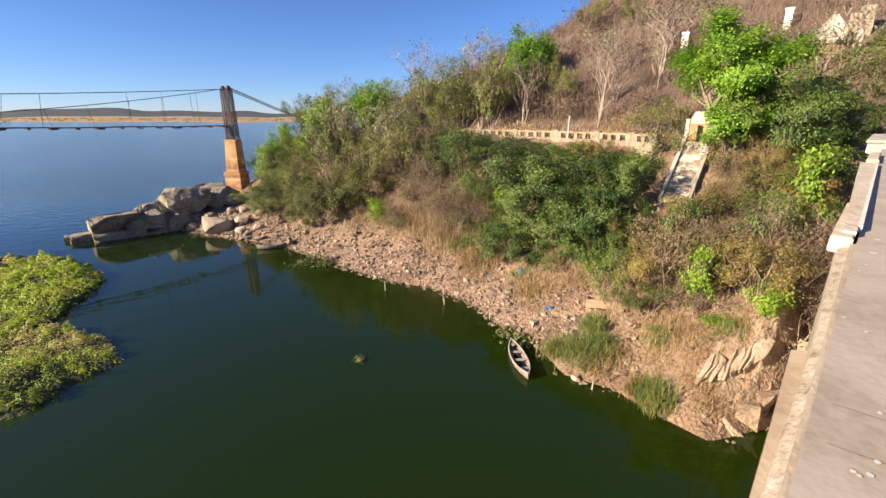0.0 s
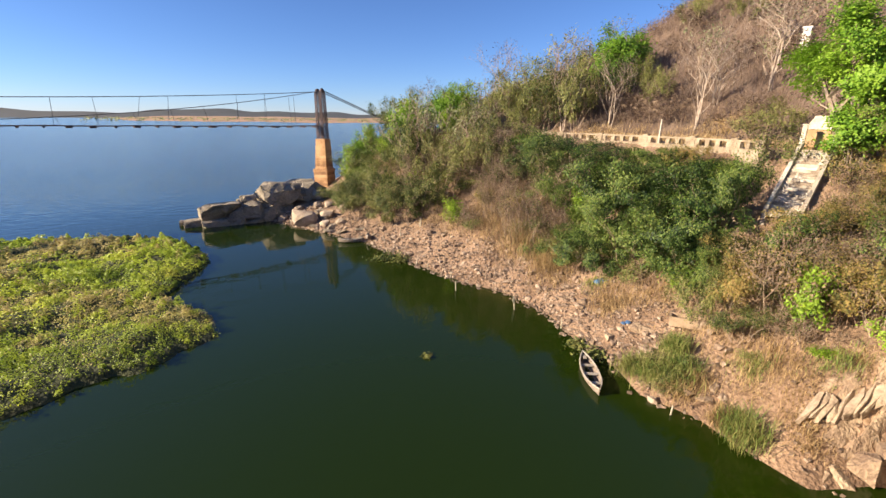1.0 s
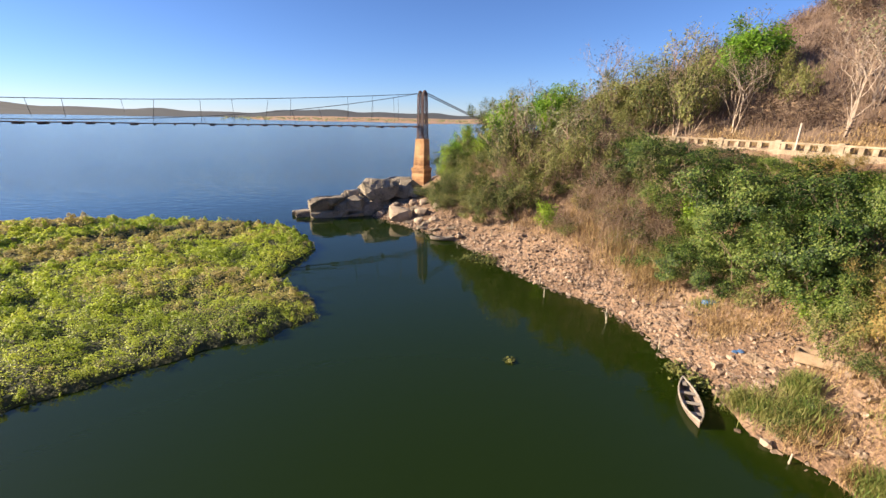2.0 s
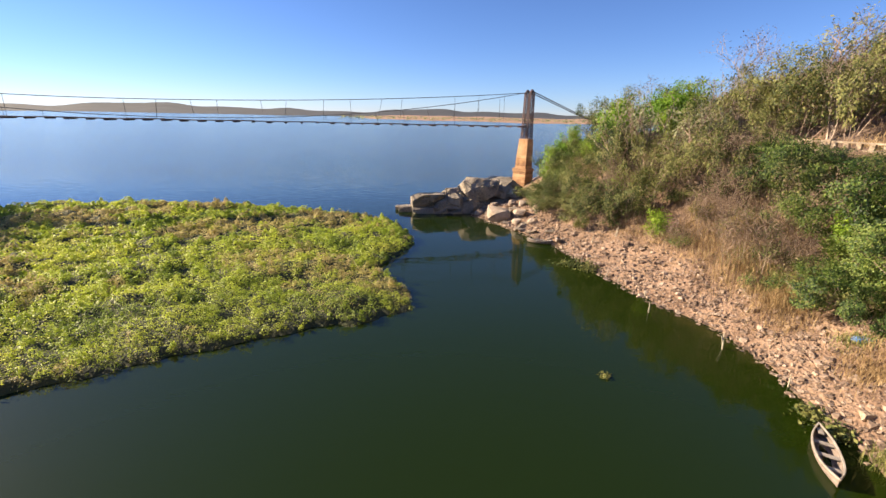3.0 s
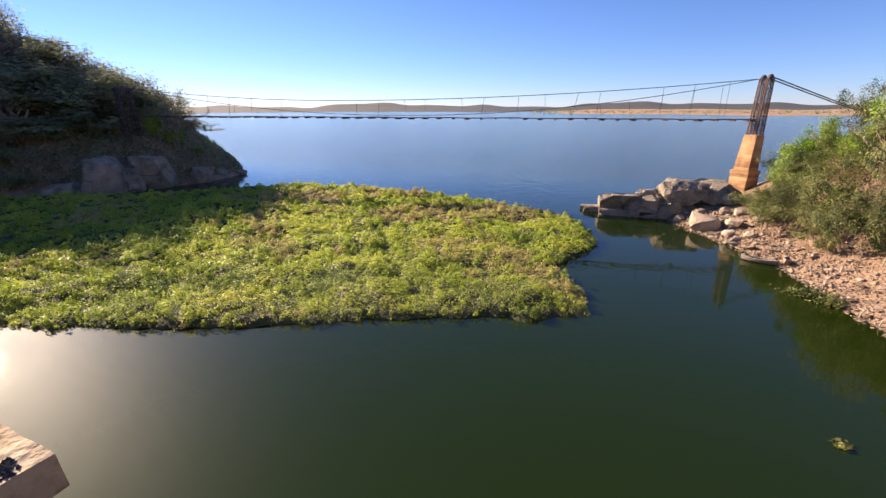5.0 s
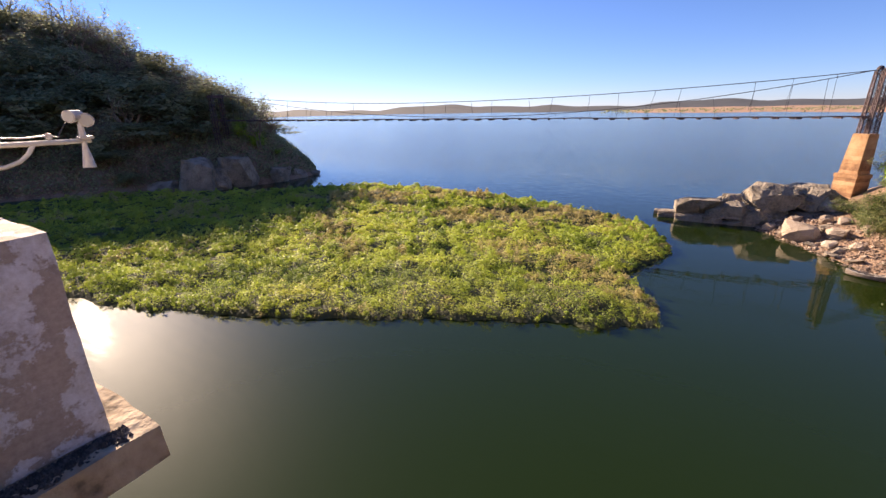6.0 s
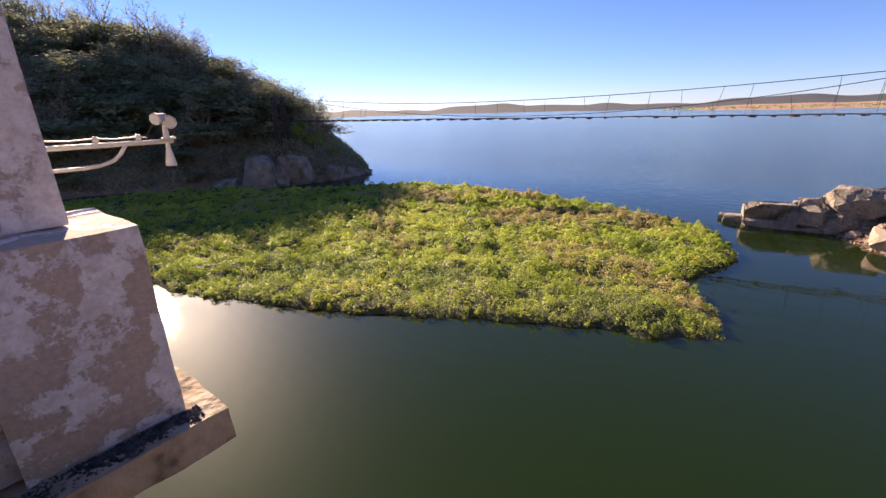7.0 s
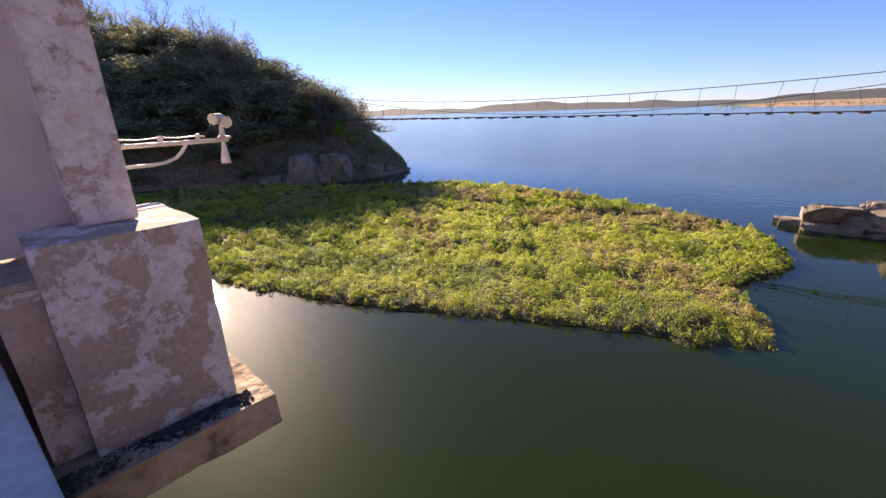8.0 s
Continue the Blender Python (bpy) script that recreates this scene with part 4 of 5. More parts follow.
niche = thing("tan_gate_wall", pose(41.4, 15.7, 12.0, 0, 0, math.degrees(heading)), "tan rendered wall behind the stair head", "wall")
part("panel", box((0.3, 2.2, 1.7), (0, 0, 0), None, None, 0.03), material("orange_render", [(0.32, 0.19, 0.1), (0.5, 0.34, 0.2)], 1.2, 0.9, 0.4), niche)
part("coping", box((0.4, 2.3, 1.0), (0, 0, 1.7), None, None, 0.03, 0.6), LIMEWASH, niche, "whitewashed coping")

path = [Vector(p) for p in ((38.6, 18.2, 0), (39.8, 21.0, 0), (40.2, 25.0, 0), (40.0, 30.0, 0), (38.9, 35.0, 0), (37.8, 40.0, 0), (36.6, 45.0, 0), (35.2, 50.0, 0))]
OLDSTONE = material("old_balustrade_stone", [(0.19, 0.14, 0.095), (0.34, 0.27, 0.195), (0.43, 0.36, 0.28)], 1.4, 0.92, 0.5, 7)
for a, e in zip(path, path[1:]):
    L = (e - a).length
    ang = math.degrees(math.atan2(e.y - a.y, e.x - a.x))
    bal = thing("balustrade", pose(a.x, a.y, 11.75, 0, 0, ang), "pale stone balustrade with square openings along the road", "balustrade", "road balustrades")
    part("base_wall", worn(box((L, 0.5, 1.7), (L / 2, 0, -1.4), None, None, 0.0), 0.03, 1.5, 4), OLDSTONE, bal)
    part("top_rail", box((L, 0.42, 0.16), (L / 2, 0, 0.82), None, None, 0.02), OLDSTONE, bal)
    n = int(L / 0.9)
    for k in range(n):
        part("post", box((0.42, 0.32, 0.52), ((k + 0.5) * L / n, 0, 0.3), None, None, 0.015), OLDSTONE, bal)
    part("pier", box((0.55, 0.55, 1.15), (0, 0, -0.05), None, None, 0.03), OLDSTONE, bal)
lp = thing("road_post", pose(39.9, 28.4, 12.0), "slim pale concrete post beside the road", "post")
part("shaft", tube([(0, 0, 0), (0, 0, 2.3)], [0.1, 0.08], 6), STEP, lp)
part("cap", box((0.2, 0.2, 0.06), (0, 0, 2.3), None, None, 0.01), STEP, lp)


def gabled(name, m, w, d, h, roof, label, tiles, walls):
    """A small building: walls with a gable, pitched roof, door and window."""
    hs = thing(name, m, label, "house")
    b = bmesh.new()
    v = [b.verts.new(p) for p in ((-w / 2, -d / 2, 0), (w / 2, -d / 2, 0), (w / 2, d / 2, 0), (-w / 2, d / 2, 0), (-w / 2, -d / 2, h), (w / 2, -d / 2, h), (w / 2, d / 2, h), (-w / 2, d / 2, h), (0, -d / 2, h + roof), (0, d / 2, h + roof))]
    for f in ((0, 1, 5, 8, 4), (2, 3, 7, 9, 6), (1, 2, 6, 5), (3, 0, 4, 7), (3, 2, 1, 0)):
        b.faces.new([v[i] for i in f])
    part("wall", b, walls, hs)
    slope = math.atan2(roof, w / 2)
    for s in (-1, 1):
        b = box((math.hypot(w / 2, roof) + 0.3, d + 0.5, 0.14), (s * w / 4, 0, h + roof / 2), None, Matrix.Rotation(s * slope, 4, "Y"), 0.02)
        part("roof", b, tiles, hs)
    dr = part("door", box((0.95, 0.08, 2.0), (-w / 5, -d / 2 - 0.03, 0), None, None, 0.01), BARK, hs)
    part("door_frame", box((1.15, 0.05, 2.1), (-w / 5, -d / 2 - 0.01, 0), None, None, 0.01), LIMEWASH, dr)
    wd = part("window", box((0.9, 0.08, 0.9), (w / 4, -d / 2 - 0.03, 1.0), None, None, 0.01), RUST, hs)
    part("sill", box((1.1, 0.2, 0.07), (w / 4, -d / 2 - 0.06, 0.92)), LIMEWASH, wd)
    return hs


TILE = material("clay_tile", [(0.2, 0.1, 0.06), (0.34, 0.18, 0.11)], 3, 0.9, 0.4)
CHALK = material("chalk_white_wall", [(0.55, 0.52, 0.47), (0.78, 0.75, 0.7), (0.82, 0.8, 0.76)], 1.0, 0.9, 0.2)
TAN = material("tan_render", [(0.33, 0.22, 0.13), (0.48, 0.35, 0.23)], 1.0, 0.9, 0.3)
house = thing("hillside_house", pose(67.2, 13.8, ground_z(67.2, 13.8) - 0.7, 0, 0, -78), "small white gabled house on the dry hillside", "house")
b = bmesh.new()
front, rear = [[b.verts.new((x, y, z)) for x, z in ((-1.25, 0), (1.25, 0), (1.25, 1.2), (0.15, 2.7), (-0.15, 2.7), (-1.25, 1.2))] for y in (-1.2, 1.2)]
b.faces.new(front)
b.faces.new(rear[::-1])
for k in range(6):
    b.faces.new((front[k], rear[k], rear[(k + 1) % 6], front[(k + 1) % 6]))
part("wall", worn(b, 0.04, 1.3, 3), LIMEWASH, house)
for side in (-1, 1):
    part("verge", tube([(side * 1.4, -1.2, 1.1), (side * 0.1, -1.2, 2.82)], 0.09, 6), LIMEWASH, house)
ruin = thing("ruined_wall", pose(67.4, 11.2, ground_z(67.4, 11.2) - 0.5, 0, 0, -80), "tall flaking white wall of a ruined house", "wall")
part("panel", worn(box((1.3, 0.6, 3.3), (0, 0, 0), None, None, 0.0, 0.94), 0.08, 1.2, 3), OLDSTONE, ruin)
part("stub", worn(box((0.8, 0.7, 2.7), (-1.0, 0.1, 0), None, None, 0.0, 0.9), 0.08, 1.2, 3), OLDSTONE, ruin)
gabled("hut", pose(59.2, 48.6, ground_z(59.2, 48.6) - 0.3, 0, 0, -50), 2.6, 2.2, 1.3, 0.6, "tiny pale hut among dry trees on the ridge", TILE, LIMEWASH)
tw = thing("terrace_wall", pose(63.0, 13.4, ground_z(63.0, 13.4) - 0.5, 0, 0, 96), "tan retaining wall below the white house", "wall")
part("base", worn(box((5.2, 0.5, 1.9), (0, 0, 0)), 0.03, 1, 3), TAN, tw)
part("coping", worn(box((5.4, 0.9, 0.4), (0, 0.1, 1.9), None, None, 0.03), 0.04, 1), LIMEWASH, tw)
part("corner_pillar", box((0.7, 0.8, 3.0), (-2.7, 0, 0), None, None, 0.03), LIMEWASH, tw)
for x, y, hh in ((68.6, 18.6, 2.2), (64.6, 28.6, 2.6)):
    g = thing("gate_pillar", pose(x, y, ground_z(x, y) - 0.3, 0, 0, 15), "whitewashed square gate pillar on the slope", "pillar", "gate pillars")
    part("shaft", box((0.8, 0.8, hh), (0, 0, 0), None, None, 0.03), CHALK, g)
    part("cap", box((1.0, 1.0, 0.2), (0, 0, hh), None, None, 0.04), CHALK, g)

# ---- plants ----
LEAF = {
    "G": material("feathery_green", [(0.015, 0.04, 0.006), (0.045, 0.095, 0.016), (0.11, 0.185, 0.03), (0.2, 0.26, 0.055)], 0.45, 0.6, 0, 6, vary="island", amount=0.7, through_light=0.3),
    "O": material("olive_leaf", [(0.04, 0.065, 0.014), (0.13, 0.16, 0.04), (0.28, 0.28, 0.09)], 0.3, 0.7, 0, 6, vary="island", amount=0.75, through_light=0.3),
    "D": material("dry_leaf", [(0.095, 0.062, 0.045), (0.175, 0.118, 0.08), (0.26, 0.18, 0.12)], 0.4, 0.85, 0, 6, vary="island", amount=0.5, through_light=0.15),
    "L": material("lime_leaf", [(0.11, 0.2, 0.012), (0.23, 0.37, 0.03), (0.35, 0.47, 0.05)], 0.5, 0.6, 0, 6, vary="island", amount=0.4, through_light=0.35),
    "Y": material("ochre_leaf", [(0.05, 0.06, 0.018), (0.14, 0.135, 0.035), (0.25, 0.215, 0.055), (0.36, 0.25, 0.085)], 0.35, 0.7, 0, 6, vary="island", amount=0.65, through_light=0.32),
    "T": material("fresh_leaf", [(0.07, 0.17, 0.012), (0.16, 0.32, 0.025), (0.27, 0.43, 0.045)], 0.6, 0.6, 0, 6, vary="island", amount=0.4, through_light=0.35),
    "W": material("shaded_wood_leaf", [(0.18, 0.2, 0.11), (0.32, 0.34, 0.18), (0.44, 0.45, 0.26)], 0.12, 0.75, 0, 8, vary="island", amount=0.4, through_light=0.58),
}
TWIG = material("dry_twig", [(0.15, 0.1, 0.075), (0.27, 0.195, 0.15), (0.38, 0.3, 0.235)], 1.5, 0.9, 0.2, 6, vary="island", amount=0.3)
PALETWIG = material("pale_trunk", [(0.2, 0.15, 0.12), (0.35, 0.28, 0.23), (0.46, 0.39, 0.33)], 1.5, 0.9, 0.3, 6)


def skeleton_of(rnd, stems, tall, wide, levels, fork, base_r, up=0.5, trunk=0.0):
    """Branch segments (p0, p1, r0, r1) and the twig ends."""
    segs, ends, firsts = [], [], []

    def grow(p, d, size, r, level):
        n = 3
        q = p
        for k in range(n):
            d2 = (d + Vector((rnd.gauss(0, 0.16), rnd.gauss(0, 0.16), rnd.gauss(0.02, 0.12)))).normalized()
            q2 = q + d2 * size / n
            segs.append((q, q2, r * (1 - 0.22 * k), r * (1 - 0.22 * (k + 1))))
            q, d = q2, d2
            if level >= levels - 1:
                ends.append(q)
            if level < levels and k >= 1 or (level == 0 and k >= 0 and not trunk):
                for _ in range(fork if k == n - 1 else max(1, fork - 1)):
                    if level < levels:
                        a = rnd.uniform(0, 6.28)
                        o = Vector((math.cos(a), math.sin(a), rnd.uniform(-0.15, up + 0.2)))
                        grow(q, (d * 0.75 + o * 0.8).normalized(), size * rnd.uniform(0.5, 0.72), r * 0.5, level + 1)
    for s in range(stems):
        firsts.append(len(segs))
        a = 6.28 * s / stems + rnd.uniform(-0.5, 0.5)
        lean = rnd.uniform(0.25, 1.0) * (wide / tall) if not trunk else rnd.uniform(0, 0.12)
        d = Vector((math.cos(a) * lean, math.sin(a) * lean, 1)).normalized()
        grow(Vector((0.06 * stems * math.cos(a), 0.06 * stems * math.sin(a), -0.25)), d, tall * rnd.uniform(0.42, 0.6) * (1 + trunk), base_r * rnd.uniform(0.7, 1.1), 0)
    return segs, ends, firsts


def twigs_mesh(segs, mat):
    n = len(segs)
    P0, P1 = np.array([s[0] for s in segs]), np.array([s[1] for s in segs])
    r0, r1 = np.array([s[2] for s in segs]), np.array([s[3] for s in segs])
    d = P1 - P0
    d /= np.linalg.norm(d, axis=1)[:, None] + 1e-9
    ref = np.where(np.abs(d[:, 2:3]) < 0.9, np.array([[0, 0, 1.0]]), np.array([[1.0, 0, 0]]))
    a = np.cross(d, ref)
    a /= np.linalg.norm(a, axis=1)[:, None]
    b = np.cross(d, a)
    V = np.zeros((n, 6, 3))
    for k in range(3):
        u = k * 2.094
        o = math.cos(u) * a + math.sin(u) * b
        V[:, k] = P0 + o * r0[:, None]
        V[:, k + 3] = P1 + o * r1[:, None]
    F0 = np.array([(0, 1, 4, 3), (1, 2, 5, 4), (2, 0, 3, 5)])
    F = (F0[None] + (np.arange(n) * 6)[:, None, None]).reshape(-1, 4)
    return mesh_of("twigs", V.reshape(-1, 3), F.tolist(), mat)


def leaf_quads(rs, centres, size, spread, aspect=0.6, flat=0.5, toward=None):
    """Loose bent leaves round the given centres."""
    n = len(centres)
    c = centres + rs.normal(0, 1, (n, 3)) * np.array(spread)
    nrm = rs.normal(0, 1, (n, 3))
    nrm[:, 2] = np.abs(nrm[:, 2]) + flat
    if toward is not None:     # leaves turn to the outside of their plant
        nrm = nrm * 0.8 + toward
    nrm /= np.linalg.norm(nrm, axis=1)[:, None]
    a = np.cross(nrm, rs.normal(0, 1, (n, 3)))
    a /= np.linalg.norm(a, axis=1)[:, None] + 1e-9
    b = np.cross(nrm, a)
    s = (size * (0.6 + 0.8 * rs.rand(n)))[:, None]
    sag = nrm * s * 0.18
    return np.stack([c - a * s, c - b * s * aspect + sag, c + a * s, c + b * s * aspect + sag], 1)


def plant(name, kind, seed, tall, wide, stems, levels, fork, leaves, leaf, spread, label, category, base_r=0.05, up=0.5, trunk=0.0, wood=TWIG, fit_to=True, split=False):
    """One plant at the origin, with its wood and its crown; returns its empty."""
    rnd = random.Random(seed)
    rs = np.random.RandomState(seed)
    segs, ends, firsts = skeleton_of(rnd, stems, tall, wide, levels, fork, base_r, up, trunk)
    E = np.array(ends)
    if fit_to:                 # bring the crown to its size
        k = np.array([wide / max(0.1, np.percentile(np.hypot(E[:, 0], E[:, 1]), 92))] * 2 + [tall / max(0.1, np.percentile(E[:, 2], 98))])
        segs = [(Vector(np.array(a) * k), Vector(np.array(b) * k), r0, r1) for a, b, r0, r1 in segs]
        E = E * k
        lean = np.append(-E[:, :2].mean(0) / E[:, 2].mean(), 0)   # an even crown over the stem
        E = E + lean * E[:, 2:3]
        segs = [(a + Vector(lean * a.z), b + Vector(lean * b.z), r0, r1) for a, b, r0, r1 in segs]
    ob = thing(name, Matrix(), label, category)
    if split and stems > 1:    # each stem with its own twigs
        for a, e in zip(firsts, firsts[1:] + [len(segs)]):
            part("stem", twigs_mesh(segs[a:e], wood), wood, ob)
    else:
        part("trunk", twigs_mesh(segs, wood), wood, ob)
    if leaves:
        C = E[rs.randint(0, len(E), leaves)]
        hub = np.array([0, 0, tall * 0.45])
        out = (C - hub) / np.array([wide, wide, tall * 0.55])
        part("crown", quads("crown", leaf_quads(rs, C, leaf, spread, 0.5, 0.2, out * 1.3), LEAF[kind]), LEAF[kind], ob)
    return ob


SHRUBS = {
    "G": [plant("green_shrub", "G", 11 + i, 4.0, 3.0, 5, 3, 2, 9500, 0.075, (0.24, 0.24, 0.1), "dense feathery dark green shrub on the bank", "shrub", split=True) for i in range(3)],
    "O": [plant("olive_shrub", "O", 21 + i, 4.0, 3.0, 5, 3, 2, 5200, 0.075, (0.2, 0.2, 0.15), "olive shrub with dry grey twigs on the bank", "shrub", split=True) for i in range(3)],
    "D": [plant("dry_shrub", "D", 31 + i, 4.0, 2.4, 8, 3, 2, 1700, 0.06, (0.22, 0.22, 0.22), "dry brown leafless thicket on the stony bank", "shrub", 0.035, 0.7, split=True) for i in range(3)],
    "L": [plant("lime_shrub", "L", 41 + i, 3.0, 1.5, 4, 2, 2, 2200, 0.1, (0.24, 0.24, 0.2), "bright lime green broad-leaved shrub", "shrub") for i in range(2)],
    "Y": [plant("ochre_shrub", "Y", 51 + i, 4.0, 2.6, 6, 3, 2, 7000, 0.066, (0.2, 0.2, 0.15), "shrub with yellowing ochre leaves and thin twigs", "shrub", split=True) for i in range(3)],
    "B": [plant("bare_tree", "D", 61 + i, 9.0, 3.6, 3, 4, 2, 380, 0.11, (0.3, 0.3, 0.3), "tall bare pale-barked tree by the road", "tree", 0.13, 0.7, 0.0, PALETWIG) for i in range(2)],
    "W": [plant("hill_tree", "W", 71 + i, 6.0, 3.2, 3, 2, 2, 1300, 0.26, (0.55, 0.55, 0.4), "dusky green tree on the steep bank", "tree", 0.09) for i in range(3)],
    "H": [plant("hillside_shrub", "D", 81 + i, 4.0, 2.6, 3, 3, 2, 450, 0.12, (0.45, 0.45, 0.35), "leafless mauve-brown scrub on the dry hillside", "shrub", 0.04, 0.7) for i in range(2)],
    "K": [plant("grey_tree", "W", 111 + i, 7.0, 3.4, 3, 3, 2, 260, 0.2, (0.5, 0.5, 0.4), "thin leafless grey tree on the hill", "tree", 0.22, 0.7, 0.0, TWIG) for i in range(3)],
    "o": [plant("olive_shrub", "O", 91 + i, 2.2, 1.8, 6, 2, 2, 1500, 0.075, (0.25, 0.25, 0.2), "low olive shrub between larger ones on the bank", "shrub", 0.03) for i in range(3)],
    "g": [plant("green_shrub", "G", 95 + i, 2.2, 1.8, 6, 2, 2, 1900, 0.075, (0.28, 0.28, 0.16), "low feathery green shrub on the bank", "shrub", 0.03) for i in range(2)],
    "y": [plant("ochre_shrub", "Y", 98 + i, 2.2, 1.8, 7, 2, 2, 1400, 0.07, (0.25, 0.25, 0.2), "low yellowing shrub on the bank", "shrub", 0.03) for i in range(2)],
    "d": [plant("dry_shrub", "D", 101 + i, 2.2, 1.6, 12, 2, 2, 350, 0.07, (0.2, 0.2, 0.2), "low leafless brown shrub on the bank", "shrub", 0.025, 0.7) for i in range(2)],
}
USED = {}


def put(kind, x, y, tall, wide, dz=-0.1, turn=None):
    """Stands a shrub of that kind at x, y, with that height and half width."""
    k = USED.get(kind, 0)
    USED[kind] = k + 1
    src = SHRUBS[kind][k % len(SHRUBS[kind])]
    base = {"G": (4, 3), "O": (4, 3), "D": (4, 2.4), "L": (3, 1.5), "Y": (4, 2.6), "B": (9, 3.6), "W": (6, 3.2), "H": (4, 2.6), "K": (7, 3.4), "o": (2.2, 1.8), "g": (2.2, 1.8), "y": (2.2, 1.8), "d": (2.2, 1.6)}[kind]
    a = random.uniform(0, 360) if turn is None else turn
    m = pose(x, y, ground_z(x, y) + dz, 0, 0, a) @ Matrix.Diagonal((wide / base[1], wide / base[1] * random.uniform(0.85, 1.15), tall / base[0], 1))
    if k < len(SHRUBS[kind]):
        src.matrix_basis = m
        return src
    return copy_thing(src, m)


BANK = {
    "G": [(27.2, 21.0, 5.4, 2.9), (29.0, 18.6, 5.2, 3.4), (29.2, 16.8, 4.4, 2.5), (31.2, 16.2, 4.0, 2.0), (29.6, 26.0, 5.2, 2.9), (33.3, 24.4, 3.4, 3.4), (35.0, 21.6, 2.2, 2.9), (36.2, 19.2, 1.8, 2.2), (31.2, 21.4, 4.6, 3.2), (31.6, 18.0, 4.4, 3.0), (41.0, 6.6, 2.8, 2.5), (39.5, 5.6, 2.6, 2.0), (36.6, 26.4, 1.7, 2.6), (32.8, 28.6, 2.8, 2.6), (27.4, 24.2, 4.6, 2.6), (30.2, 23.4, 4.4, 2.8)],
    "O": [(19.0, 47.8, 5.4, 3.2), (16.8, 53.2, 3.4, 2.8), (21.6, 45.0, 6.0, 3.2), (24.3, 44.4, 5.6, 3.2), (22.8, 60.4, 4.6, 2.8), (30.2, 33.4, 3.4, 3.0), (22.9, 53.6, 5.8, 3.3), (26.9, 51.7, 5.6, 3.3), (19.5, 55.4, 3.6, 2.6), (18.0, 60.0, 2.2, 2.0), (26.0, 58.5, 6.4, 3.2), (30.0, 47.5, 5.2, 3.2), (33.0, 42.0, 3.4, 3.0), (33.8, 34.5, 2.4, 2.8), (39.9, 12.4, 3.4, 2.1), (41.4, 10.4, 3.0, 2.2), (43.6, 12.0, 3.6, 2.4)],
    "D": [(27.0, 43.4, 5.2, 2.7), (28.3, 38.2, 4.8, 2.8), (31.5, 43.5, 4.6, 2.6), (29.2, 41.4, 4.8, 2.6), (28.0, 4.9, 4.2, 2.2), (28.6, 9.2, 3.4, 2.2), (26.2, 10.0, 4.4, 2.2), (27.6, 6.6, 3.8, 2.0), (24.4, 31.8, 4.2, 2.0), (25.6, 29.4, 4.4, 1.9), (24.8, 35.6, 4.2, 2.0), (27.2, 27.8, 3.8, 1.9), (30.7, 30.5, 4.2, 2.5), (26.4, 33.0, 4.6, 2.2), (37.3, 11.4, 1.8, 1.8), (26.8, 37.6, 4.0, 2.2), (23.4, 48.9, 3.2, 2.0)],
    "L": [(26.6, 15.6, 1.9, 1.05), (26.0, 8.5, 3.5, 1.25), (25.5, 4.9, 3.1, 1.5), (22.8, 40.4, 2.3, 1.6), (24.6, 7.0, 1.1, 0.8), (20.2, 71.0, 5.2, 2.4), (23.0, 71.5, 5.0, 2.4), (24.6, 62.2, 3.0, 2.0), (21.4, 57.0, 2.6, 1.6)],
    "Y": [(26.2, 5.8, 3.6, 2.1), (33.2, 6.4, 3.2, 2.4), (31.2, 11.6, 3.0, 2.0), (28.3, 12.7, 3.4, 2.0), (26.2, 12.0, 4.2, 2.3), (27.4, 8.0, 4.8, 2.3), (35.6, 8.7, 4.2, 2.6), (36.3, 6.2, 4.2, 2.4), (31.3, 8.8, 4.0, 2.4), (28.2, 14.2, 3.6, 2.0), (33.6, 10.6, 3.4, 2.2), (33.6, 28.0, 3.2, 2.0), (37.5, 23.0, 2.6, 1.8)],
    "B": [(48.9, 30.4, 11.0, 3.8), (43.0, 45.5, 9.6, 4.6), (43.7, 61.9, 9.0, 4.0), (34.0, 68.0, 8.0, 3.4), (56.3, 27.2, 9.2, 4.2), (53.5, 31.5, 8.0, 3.5), (46.0, 40.0, 7.5, 3.6), (38.5, 56.0, 8.5, 4.0)],
}
for kind in BANK:
    for row in BANK[kind]:
        put(kind, *row)
# roadside and ridge greenery
for row in ((41.5, 47.5, 8.6, 3.4), (43.8, 44.2, 9.0, 3.6), (40.0, 50.8, 8.2, 3.3), (38.6, 54.0, 8.0, 3.2), (46.2, 46.8, 8.6, 3.6), (54.7, 47.8, 7.4, 3.6), (42.4, 51.1, 8.6, 4.6), (38.8, 64.1, 6.4, 3.8), (46.5, 54.5, 8.2, 4.2), (50.5, 44.0, 5.6, 3.2), (32.5, 62.5, 7.0, 3.6), (36.0, 58.5, 7.0, 3.6), (28.5, 66.5, 6.4, 3.4), (53.2, 8.1, 5.0, 4.0), (51.3, 11.0, 4.2, 3.0), (58.0, 8.0, 4.6, 3.4), (62.5, 8.6, 3.6, 2.8), (44.5, 7.0, 3.4, 2.6), (47.2, 22.0, 3.8, 2.6)):
    put("O", row[0], row[1], row[2] * 0.72, row[3])
rnd = random.Random(7)
count = 0
while count < 130:
    x, y = rnd.uniform(42, 112), rnd.uniform(4, 92)
    d = float(inside_distance(np.array([x]), np.array([y]), SHORE_EAST)[0])
    if d < 27 or d > 82 or math.hypot(x - 66, y - 12) < 5 or (y < 20 and x < 66 and rnd.random() < 0.5):
        continue
    count += 1
    put("H" if rnd.random() < 0.93 else "O", x, y, rnd.uniform(2.0, 4.4), rnd.uniform(2.4, 4.2))
count = 0
